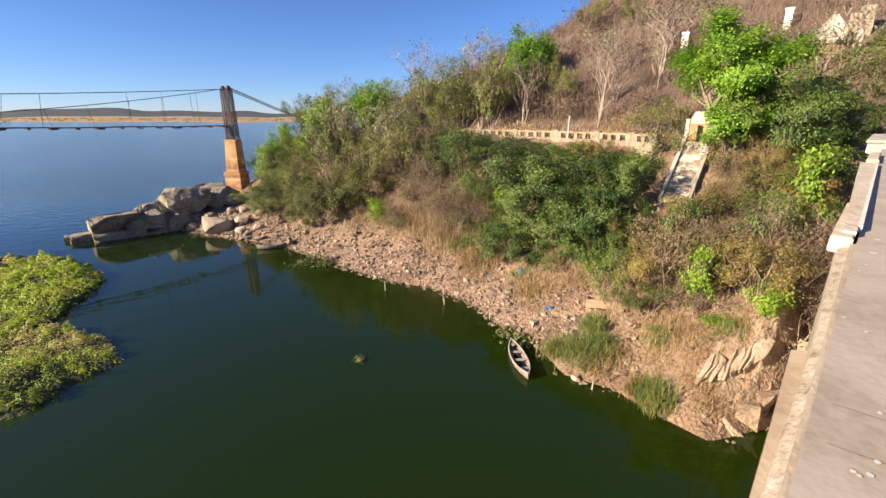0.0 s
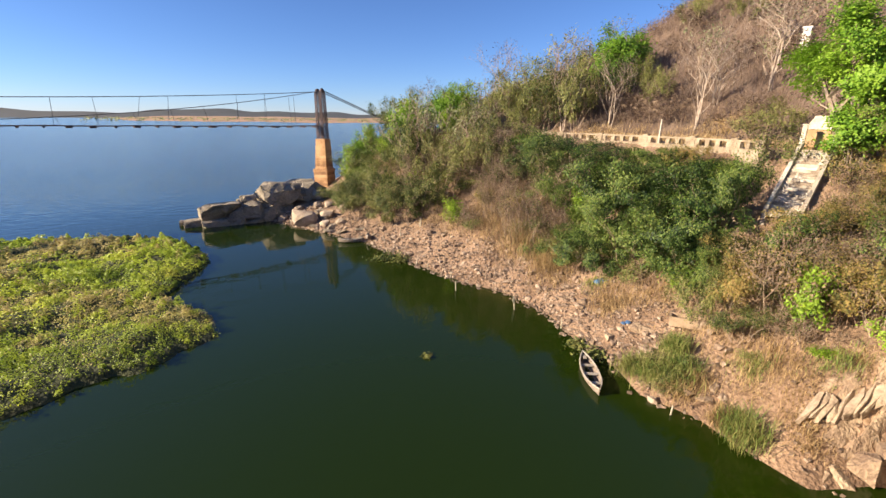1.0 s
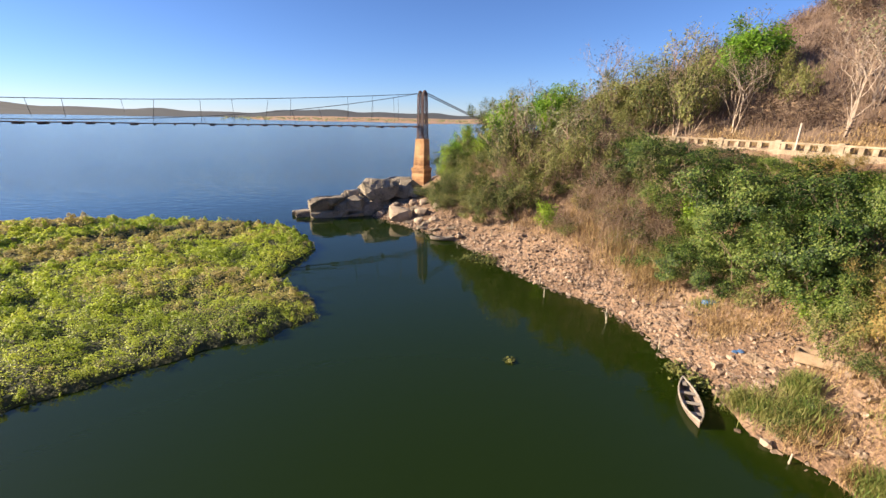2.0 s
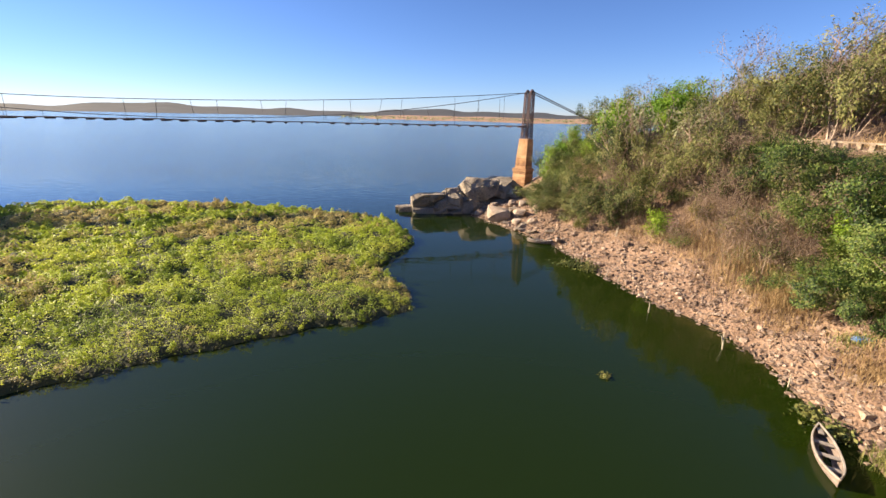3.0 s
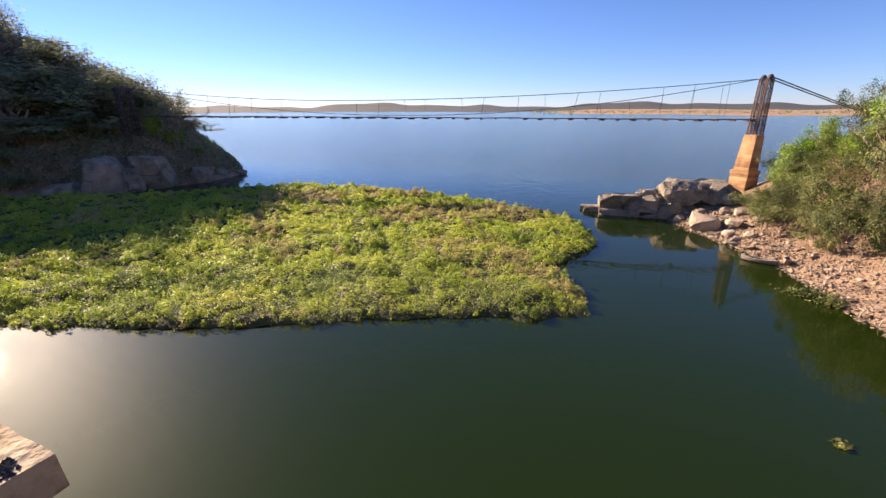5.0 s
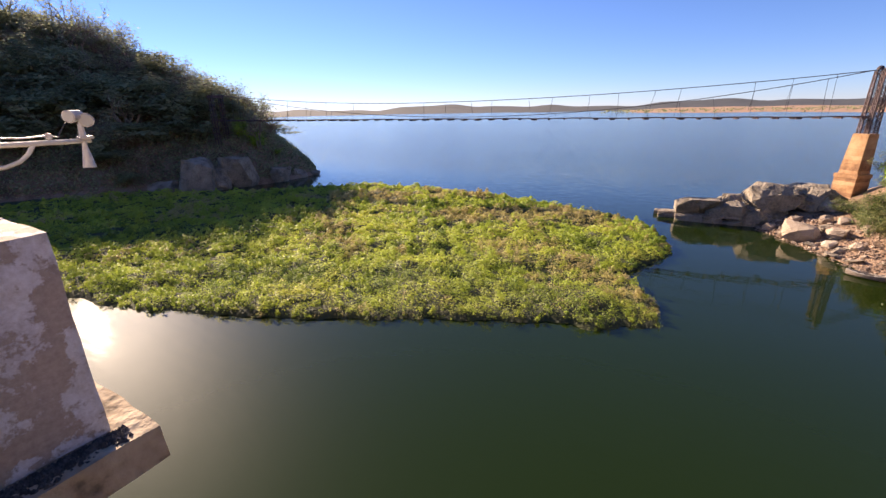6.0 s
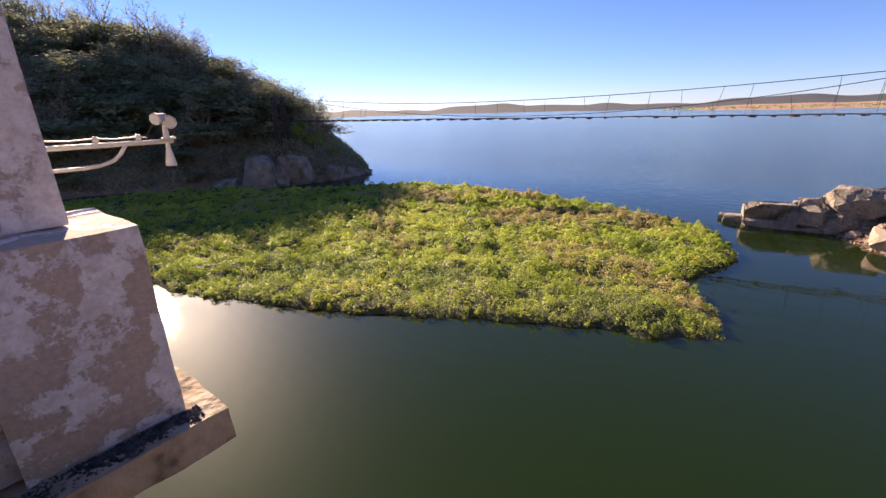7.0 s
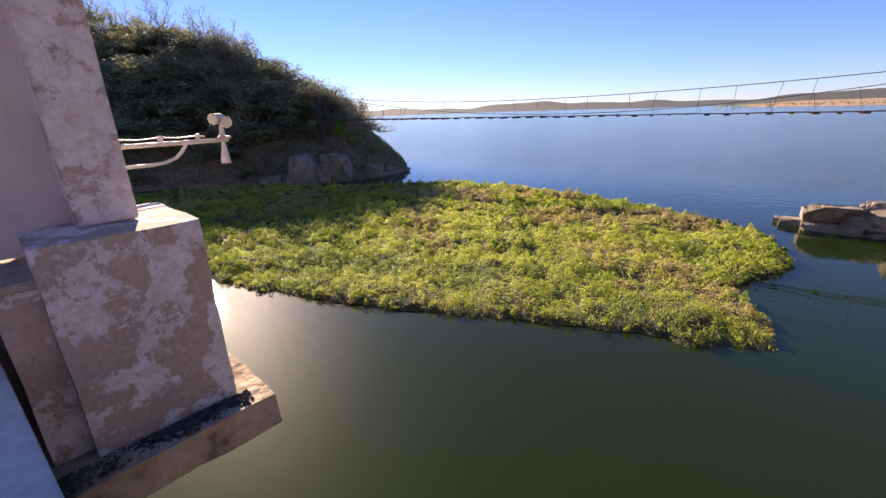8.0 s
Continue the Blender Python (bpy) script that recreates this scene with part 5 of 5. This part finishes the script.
while count < 340:
    x, y = rnd.uniform(-205, -82), rnd.uniform(2, 112)
    d = float(inside_distance(np.array([x]), np.array([y]), SHORE_WEST)[0])
    if math.hypot(x + 89, y - 55) < 10 or d < 1.2 or d > 112 or rnd.random() < d / 170 or (d < 5 and 30 < y < 60 and rnd.random() < 0.6) or (y > 56 and d < 10 and rnd.random() < 0.93):
        continue
    count += 1
    k = min(1.15, 0.35 + d / 16)
    if rnd.random() < 0.3:
        put("K", x, y, k * rnd.uniform(5.0, 7.5), k * rnd.uniform(3.0, 4.4))
    else:
        put("W", x, y, k * rnd.uniform(3.6, 6.4), k * rnd.uniform(3.4, 5.4))
for x, y, h in ((-106, 62, 7.0), (-101, 66, 6.5), (-128, 58, 8.0), (-142, 52, 8.5), (-150, 46, 8.0), (-97, 69, 5.5), (-135, 56, 7.5), (-160, 42, 9.0), (-170, 34, 9.0), (-120, 60, 7.0), (-114, 63, 6.0)):
    put("K", x, y, h, 4.2)
for x, y, h in ((-139, 55, 10), (-144, 57, 9), (-148, 53, 10.5), (-156, 55, 10), (-164, 52, 11), (-168, 48, 12), (-181, 49, 11), (-194, 49, 12), (-132, 59, 9), (-124, 61, 8.5), (-116, 61, 9.5), (-111, 64, 8), (-206, 46, 12), (-213, 40, 12), (-146, 64, 9), (-100, 70, 7), (-93, 70, 6)):
    put("K", x, y, h * 1.05, rnd.uniform(3.6, 5.0))
put("K", -87.5, 62.5, 9.5, 3.8)
put("K", -90.5, 64.0, 7.5, 3.0)
for x, y, h, w in ((-88.6, 62.6, 3.2, 2.6), (-86.4, 66.0, 2.4, 2.0), (-90.5, 60.5, 3.6, 2.6)):
    put("L", x, y, h, w)
# bare trees over the eastern hillside
for x, y, h, w in ((60.5, 12.6, 5.0, 2.2), (61.8, 11.2, 5.6, 2.4), (60.8, 14.8, 4.4, 2.0)):
    put("K", x, y, h, w)
for i in range(46):
    x, y = rnd.uniform(46, 105), rnd.uniform(14, 92)
    d = float(inside_distance(np.array([x]), np.array([y]), SHORE_EAST)[0])
    if 28 < d < 80 and math.hypot(x - 66, y - 16) > 9:
        put("K", x, y, rnd.uniform(4.5, 7.5), rnd.uniform(2.4, 3.8))
for kind, x, y, h, w in (("D", 27.5, 3.9, 3.6, 1.8), ("d", 26.4, 3.5, 2.2, 1.5), ("D", 29.5, 4.0, 3.6, 1.8), ("D", 31.6, 4.5, 3.6, 2.0), ("d", 25.2, 7.6, 1.8, 1.4), ("D", 29.0, 7.0, 3.8, 2.0), ("G", 28.4, 30.2, 3.6, 2.2), ("o", 26.6, 30.0, 2.0, 1.6), ("g", 27.0, 34.6, 2.2, 1.7), ("g", 25.2, 28.2, 1.8, 1.5), ("G", 30.5, 33.0, 4.2, 2.8), ("G", 29.8, 36.6, 4.4, 2.8), ("O", 28.3, 40.3, 4.8, 2.8), ("G", 34.0, 33.2, 2.8, 3.0), ("O", 27.2, 43.6, 5.2, 3.0), ("Y", 25.8, 38.6, 3.4, 1.9), ("Y", 26.6, 34.0, 3.6, 1.8), ("G", 36.8, 30.0, 1.8, 2.6), ("G", 32.6, 37.6, 2.8, 2.8),
                         ("G", 40.6, 9.2, 4.0, 3.0), ("K", 24.0, 54.6, 8.6, 2.8), ("K", 27.4, 53.6, 8.2, 3.0), ("K", 31.0, 51.0, 7.6, 3.0), ("K", 28.4, 46.4, 7.0, 2.6), ("D", 22.4, 50.4, 5.2, 2.4), ("D", 25.6, 47.4, 5.4, 2.6), ("D", 28.8, 44.6, 4.8, 2.4), ("G", 19.4, 65.4, 1.5, 2.0), ("G", 21.0, 66.6, 1.5, 2.0), ("D", 31.6, 39.4, 4.2, 2.4), ("G", 30.5, 6.8, 3.6, 2.3), ("G", 25.8, 21.6, 2.8, 2.1), ("G", 26.6, 18.6, 3.0, 2.2), ("G", 27.4, 16.4, 3.0, 2.0), ("G", 27.0, 14.0, 2.8, 1.8), ("G", 42.6, 11.2, 4.4, 2.8), ("O", 24.4, 10.6, 2.8, 1.9), ("O", 24.8, 13.4, 2.6, 1.8), ("G", 25.6, 24.8, 2.8, 2.0), ("O", 20.4, 47.0, 3.4, 2.4), ("O", 18.0, 51.0, 3.4, 2.2), ("G", 29.6, 11.0, 3.6, 2.2), ("L", 32.8, 8.1, 3.2, 1.6), ("L", 36.0, 6.5, 4.4, 2.0), ("G", 41.0, 7.2, 3.8, 2.6), ("Y", 38.4, 9.8, 3.6, 2.2), ("G", 46.0, 9.5, 4.2, 3.2), ("G", 24.2, 56.6, 6.2, 3.0), ("O", 51.4, 38.4, 4.2, 2.6)):
    put(kind, x, y, h, w)

# low growth that fills the bank between the larger shrubs
count = 0
while count < 150:
    x, y = rnd.uniform(14, 41), rnd.uniform(4, 68)
    d = float(inside_distance(np.array([x]), np.array([y]), SHORE_EAST)[0])
    if d < 5.6 or d > 18.5 or (abs(y - 14.5) < 1.8 and x > 32):
        continue
    count += 1
    if y > 40:
        kind = rnd.choice("ooogod")
    elif y > 26:
        kind = rnd.choice("ddooyd")
    elif y > 15:
        kind = rnd.choice("ggogyo")
    else:
        kind = rnd.choice("yyoddy")
    put(kind, x, y, rnd.uniform(1.4, 2.8), rnd.uniform(1.4, 2.4))
for row in ((22.0, 80.0, 3.4, 2.4), (21.0, 75.6, 2.6, 2.0), (20.6, 72.4, 2.2, 1.9), (20.6, 66.0, 2.4, 2.2), (19.8, 62.0, 2.6, 2.2), (22.0, 69.5, 3.0, 2.4), (23.0, 65.0, 3.4, 2.6), (21.4, 63.6, 2.6, 2.2), (15.4, 57.0, 2.4, 2.0), (16.6, 61.5, 2.0, 1.8), (18.6, 64.5, 1.7, 1.8), (14.6, 54.0, 2.4, 1.8), (19.6, 66.8, 1.6, 1.8), (17.2, 48.6, 3.2, 2.2), (21.8, 72.5, 3.0, 2.2), (25.4, 67.0, 4.6, 2.8)):
    put("O", *row)
for row in ((23.5, 63.0, 5.6, 2.6), (26.5, 60.5, 5.8, 2.6), (31.0, 56.5, 5.4, 2.8), (35.5, 60.0, 6.0, 2.8), (24.0, 52.5, 3.4, 1.7), (29.4, 27.8, 3.2, 1.6), (36.8, 7.6, 4.2, 1.9), (34.2, 18.4, 2.6, 1.6), (22.4, 74.5, 4.2, 1.8), (25.4, 76.0, 4.4, 2.0), (23.8, 62.6, 3.6, 1.8), (27.6, 61.0, 3.4, 1.9)):
    put("L", *row)

# the big fresh-green tree by the stair head
big = plant("leafy_tree", "T", 5, 9.9, 4.3, 4, 4, 2, 40000, 0.115, (0.36, 0.36, 0.3), "large fresh green leafy tree beside the stair head", "tree", 0.3, 0.55, 0.0, BARK)
big.matrix_basis = pose(41.2, 14.0, ground_z(41.2, 14.0) - 0.3, 0, 0, 40)
under = plant("leafy_shrub", "T", 6, 4.6, 2.4, 5, 3, 2, 9000, 0.11, (0.3, 0.3, 0.26), "fresh green leafy growth on the slope", "shrub", 0.08, 0.5, 0.0, BARK)
under.matrix_basis = pose(39.9, 13.0, ground_z(39.9, 13.0) - 0.2, 0, 0, 10)
for x, y, k, a in ((54.6, 47.4, 1.6, 70), (52.6, 46.2, 1.25, 160), (27.0, 61.5, 1.2, 20), (22.8, 70.5, 1.0, 120), (33.0, 59.5, 1.4, 210)):
    copy_thing(under, pose(x, y, ground_z(x, y) - 0.2, 0, 0, a) @ Matrix.Scale(k, 4))


# grasses and reeds
def blades(n, seed, pick, tall, mat, name, label, lean=0.35, width=0.025):
    rs = np.random.RandomState(seed)
    P = pick(rs, n)
    n = len(P)
    z = np.maximum(height(P[:, 0], P[:, 1]), -0.05)
    h = tall * (0.5 + 0.8 * rs.rand(n))
    a = rs.rand(n) * 6.28
    dx, dy = np.cos(a) * h * lean * rs.rand(n), np.sin(a) * h * lean * rs.rand(n)
    wx, wy = -np.sin(a) * width, np.cos(a) * width
    base = np.stack([P[:, 0], P[:, 1], z], 1)
    W = np.stack([wx, wy, 0 * wx], 1)
    mid = base + np.stack([dx * 0.35, dy * 0.35, h * 0.6], 1)
    tip = base + np.stack([dx, dy, h * 0.95], 1)
    v = np.stack([base - W, mid - W * 0.6, tip, mid + W * 0.6], 1)
    tagged(new(name, quads(name, v, mat)), label, "grass", kind="stuff")


REED = material("reed_green", [(0.06, 0.1, 0.018), (0.14, 0.2, 0.04), (0.29, 0.27, 0.1)], 0.8, 0.7, 0, 6, vary="island", amount=0.4, through_light=0.25)
STRAW = material("dry_straw", [(0.2, 0.13, 0.06), (0.38, 0.26, 0.13), (0.48, 0.36, 0.2)], 0.8, 0.8, 0, 6, vary="island", amount=0.4, through_light=0.2)


def patch(spots):
    def pick(rs, n):
        s = np.array(spots)[rs.randint(0, len(spots), n)]
        return s[:, :2] + rs.normal(0, 0.5, (n, 2)) * s[:, 2:]
    return pick


blades(3600, 3, patch([(19.9, 12.4, 1.0), (20.6, 11.6, 1.0), (19.6, 13.6, 0.7), (21.9, 12.6, 0.6), (19.7, 7.3, 0.8), (19.8, 7.9, 0.6)]), 0.95, REED, "waterside_reeds", "green and yellowing reeds at the water's edge", 0.9, 0.028)
for kind, x, y, h, w in (("g", 20.0, 13.2, 0.9, 1.0), ("o", 20.7, 12.2, 1.0, 1.1), ("g", 21.4, 11.6, 0.8, 0.9), ("o", 19.8, 11.4, 0.7, 0.9), ("g", 22.6, 12.8, 0.8, 0.9), ("o", 23.8, 9.4, 0.7, 0.9)):
    put(kind, x, y, h, w)
blades(1800, 4, patch([(19.9, 10.9, 0.9), (20.0, 7.9, 0.7), (21.0, 10.6, 0.9), (19.9, 8.6, 0.6)]), 0.6, STRAW, "dry_reeds", "dry straw reeds lying along the water's edge", 0.9)
blades(9000, 8, patch([(25, 31, 3), (24.5, 35, 3), (26.5, 28, 2.5), (24, 25, 2.2), (25, 20, 2), (23.5, 18.5, 1.6), (25, 12, 2.5), (24, 9, 2), (26, 17, 2), (23, 39, 2.5), (22, 43, 2.5)]), 0.55, STRAW, "dry_grass", "dry straw-coloured grass on the bank", 0.6)
blades(2600, 12, patch([(21.6, 6.4, 1.0), (22.8, 6.8, 1.0), (23.6, 7.8, 1.2), (22.0, 8.4, 1.2), (21.0, 5.6, 0.8), (24.6, 5.8, 0.8)]), 0.3, STRAW, "dry_litter", "dry grass and plant litter over the bluff", 1.4, 0.02)
blades(1500, 9, patch([(24.9, 21.2, 0.9), (24.2, 6.2, 0.9), (23.3, 9.2, 0.9), (22.5, 13, 0.8)]), 0.5, REED, "bank_grass", "tufts of green grass on the stony bank", 0.5)
blades(8000, 17, patch([(25.2, 31, 2.6), (25.6, 35, 2.6), (27.2, 28.5, 2.4), (26.2, 38.5, 2.2), (28.4, 33.5, 2.2), (24.6, 26.5, 1.6)]), 1.15, STRAW, "tall_dry_grass", "tall straw-coloured grass among the bank's shrubs", 0.5, 0.022)
blades(2600, 18, patch([(26.5, 32, 2.4), (27.6, 36, 2.2), (26.4, 28.5, 2.0)]), 1.0, REED, "tall_green_grass", "tall greening grass among the bank's shrubs", 0.5, 0.022)
blades(9000, 10, patch([(44, 26, 3), (46, 30, 3), (45, 35, 3), (44, 40, 3), (44, 22, 3), (48, 17, 3), (50, 28, 3)]), 0.7, STRAW, "road_grass", "tall dry grass along the hillside road", 0.4, 0.035)

# leafless brush over the hillside and undergrowth of the western wood
BRUSH = material("leafless_brush", [(0.095, 0.06, 0.045), (0.185, 0.122, 0.09), (0.29, 0.205, 0.157)], 0.5, 0.95, 0, 8, vary="island", amount=0.5, through_light=0.1)


def on_hill(rs, n):
    x, y = rs.uniform(42, 118, n * 4), rs.uniform(3, 100, n * 4)
    d = inside_distance(x, y, SHORE_EAST)
    ok = (d > 29) & (d < 85) & (np.hypot(x - 66, y - 12) > 4)
    return np.stack([x, y], 1)[ok][:n]


def on_slope(rs, n):
    x, y = rs.uniform(16, 41, n * 4), rs.uniform(4, 62, n * 4)
    d = inside_distance(x, y, SHORE_EAST)
    ok = (d > 5.5) & (d < 19) & ~((np.abs(y - 14.5) < 1.8) & (x > 32))
    return np.stack([x, y], 1)[ok][:n]


blades(70000, 14, on_hill, 1.7, BRUSH, "hillside_brush", "leafless mauve-brown brush covering the hillside", 0.7, 0.035)
blades(9000, 15, on_slope, 1.1, BRUSH, "bank_brush", "dry brown brush among the shrubs of the bank", 0.7, 0.025)
rs = np.random.RandomState(16)
bx, by = rs.uniform(-150, -80, 110000), rs.uniform(0, 90, 110000)
bd = inside_distance(bx, by, SHORE_WEST)
ok = (bd > 0.6) & (bd < 26)
bx, by = bx[ok], by[ok]
C = np.stack([bx, by, height(bx, by) + 0.9 * rs.rand(len(bx))], 1)
tagged(new("wood_undergrowth", quads("wood_undergrowth", leaf_quads(rs, C, 0.27, (0.1, 0.1, 0.3), 0.6, 0.3), LEAF["W"])), "dusky undergrowth on the western bank", "undergrowth", kind="stuff")

# plants standing in the water
for x, y, s, lab in ((14.5, 39.9, 1.5, "half drowned leafy bush in the shallows"), (15.6, 38.6, 1.2, "half drowned leafy bush in the shallows"), (10.0, 20.8, 0.3, "small tangle of water weed"), (19.3, 16.0, 0.8, "trailing water plants beside the boat"), (19.4, 17.4, 0.7, "trailing water plants beside the boat")):
    rs = np.random.RandomState(int(x * 10))
    n = 420 if s > 0.5 else 70
    C = np.stack([x + rs.normal(0, s * 0.55, n), y + rs.normal(0, s * 0.4, n), np.abs(rs.normal(0.02, 0.22 * s, n)) - (0.03 if s < 0.5 else 0)], 1)
    wp = part("water_plant", quads("leaves", leaf_quads(rs, C, 0.1, (0.1, 0.1, 0.02)), LEAF["O"]), LEAF["O"])
    tagged(wp, lab, "water plant", "shallow water plants", "stuff")


# scattered trees on the far flats
rs = np.random.RandomState(31)
fa = np.radians(rs.uniform(-11, 45, 420))
fd = rs.uniform(1180, 2000, 420)
cl = np.repeat(np.stack([fd * np.sin(fa), fd * np.cos(fa), rs.uniform(3, 6, 420)], 1), 10, 0)
tagged(new("far_trees", quads("far_trees", leaf_quads(rs, cl, 2.2, (5, 5, 1.6)), LEAF["W"])), "small dark trees scattered on the far flats", "trees", kind="stuff")

# ---- the floating plant island ----
ISLE = [(-105, 4), (-75, 6.5), (-45.6, 10.8), (-34.6, 13.8), (-25.6, 17.6), (-18.6, 21.4), (-11.7, 25.0), (-7.2, 26.8), (-3.9, 27.8), (-1.8, 29.6), (-1.9, 32.5), (-3.6, 36.0), (-5.6, 38.2), (-4.0, 41.0), (-2.6, 44.5), (-2.0, 49.5), (-4.5, 56),
        (-10, 61), (-17, 63.2), (-28, 66.5), (-39, 68.2), (-50, 67.6), (-58, 66.5), (-66, 58), (-72, 52), (-80, 47), (-95, 38), (-106, 24)]
ISLAND = material("floating_plants", [(0.28, 0.38, 0.045), (0.42, 0.52, 0.065), (0.55, 0.62, 0.085), (0.65, 0.65, 0.135)], 0.16, 0.5, 0, 6, vary="island", amount=0.12, through_light=0.5, detail_mix=0.3, span=0.3)
MAT_BED = material("root_mat", [(0.02, 0.025, 0.01), (0.05, 0.06, 0.02), (0.08, 0.08, 0.03)], 0.4, 0.9, 0.8, 8)


def isle_top(x, y):
    d = inside_distance(x, y, ISLE) + 0.5 * ripple(x, y, 1.1, 3)
    lump = np.clip(0.4 + 0.6 * ripple(x, y, 0.75, 7), 0, 1) * 0.55 + np.clip(ripple(x, y, 1.9, 9), 0, 1) * 0.5 + np.clip(0.3 + ripple(x, y, 0.5, 4), 0, 1) * 0.75
    return np.where(d > 0, np.minimum(1, d / 0.5) * (0.4 + lump * np.clip(d / 2.5, 0.5, 1)), -0.2), d


isle = thing("plant_island", Matrix(), "floating mat of bright green water plants with brown patches", "water plants", kind="stuff")
ix, iy = np.meshgrid(np.arange(-106, 0.01, 0.5), np.arange(3, 70.01, 0.5))
iz, _ = isle_top(ix, iy)
ii = np.arange(ix.size).reshape(ix.shape)
keep = (iz[:-1, :-1] > -0.1) | (iz[1:, 1:] > -0.1) | (iz[:-1, 1:] > -0.1) | (iz[1:, :-1] > -0.1)
fq = np.stack([ii[:-1, :-1], ii[:-1, 1:], ii[1:, 1:], ii[1:, :-1]], -1)[keep]
part("root_mat", mesh_of("root_mat", np.stack([ix, iy, iz * 0.55 - 0.02], -1).reshape(-1, 3), fq.tolist(), MAT_BED, True), MAT_BED, isle)
rs = np.random.RandomState(12)


def domes(n, per, r0, r1, h0, h1, leaf, thin):
    """Leafy hummocks on the mat, thinned and coarsened with distance."""
    cx, cy = rs.uniform(-100, -1, n), rs.uniform(6, 69, n)
    cz, cd = isle_top(cx, cy)
    dist = np.hypot(cx, cy)
    ok = (cd > 0.1) & (rs.rand(n) < np.clip((36 / dist) ** 1.2, thin, 1))
    cx, cy, cz, cd, dist = cx[ok], cy[ok], cz[ok], cd[ok], dist[ok]
    m = len(cx)
    coarse = np.clip(dist / 34, 0.85, 2.1)
    rad = (r0 + (r1 - r0) * rs.rand(m) ** 1.6) * np.clip(cd / 1.2, 0.5, 1)
    tall = (h0 + (h1 - h0) * rs.rand(m) ** 1.6) * np.clip(cd / 1.0, 0.5, 1)
    ang, rr = rs.rand(m, per) * 6.283, np.sqrt(rs.rand(m, per))
    lift = (1 - rr ** 2.4) * (0.8 + 0.3 * rs.rand(m, per))
    C = np.stack([cx[:, None] + rad[:, None] * rr * np.cos(ang), cy[:, None] + rad[:, None] * rr * np.sin(ang), (cz * 0.5)[:, None] + tall[:, None] * lift], -1).reshape(-1, 3)
    face = np.stack([rr * np.cos(ang), rr * np.sin(ang), np.full(rr.shape, 0.55)], -1).reshape(-1, 3)
    lq = leaf_quads(rs, C, leaf, (0.04, 0.04, 0.04), 0.65, 0.15, face * 1.3)
    mid = lq.mean(1, keepdims=True)
    tone = 1.0 * ripple(cx * 0.8, cy, 0.27, 11) + 0.35 * ripple(cx, cy, 0.9, 5) + rs.normal(0, 0.28, m) + np.clip((cy - 36) / 40, -0.35, 0.5)
    sort = np.where(tone > 0.56, 1, np.where(tone < -0.95, 2, 0))
    return mid + (lq - mid) * np.repeat(coarse, per)[:, None, None], np.repeat(sort, per)


carpet = domes(34000, 16, 0.3, 0.8, 0.1, 0.3, 0.06, 0.22)
hummock = domes(8000, 100, 0.3, 1.1, 0.3, 1.05, 0.055, 0.3)
lq, sort = (np.concatenate(pair) for pair in zip(carpet, hummock))
WITHER = material("withered_plants", [(0.4, 0.4, 0.11), (0.52, 0.48, 0.15), (0.58, 0.48, 0.21), (0.48, 0.4, 0.19)], 0.5, 0.7, 0, 6, vary="island", amount=0.3, through_light=0.4)
DEEP = material("deep_green_plants", [(0.13, 0.21, 0.03), (0.22, 0.32, 0.045), (0.32, 0.41, 0.07)], 0.5, 0.55, 0, 6, vary="island", amount=0.3, through_light=0.4)
for k, (name, mat, lab) in enumerate((("leaves", ISLAND, ""), ("withered_leaves", WITHER, "withered pinkish brown tufts"), ("deep_leaves", DEEP, "darker green clumps"))):
    part(name, quads(name, lq[sort == k], mat), mat, isle, lab)
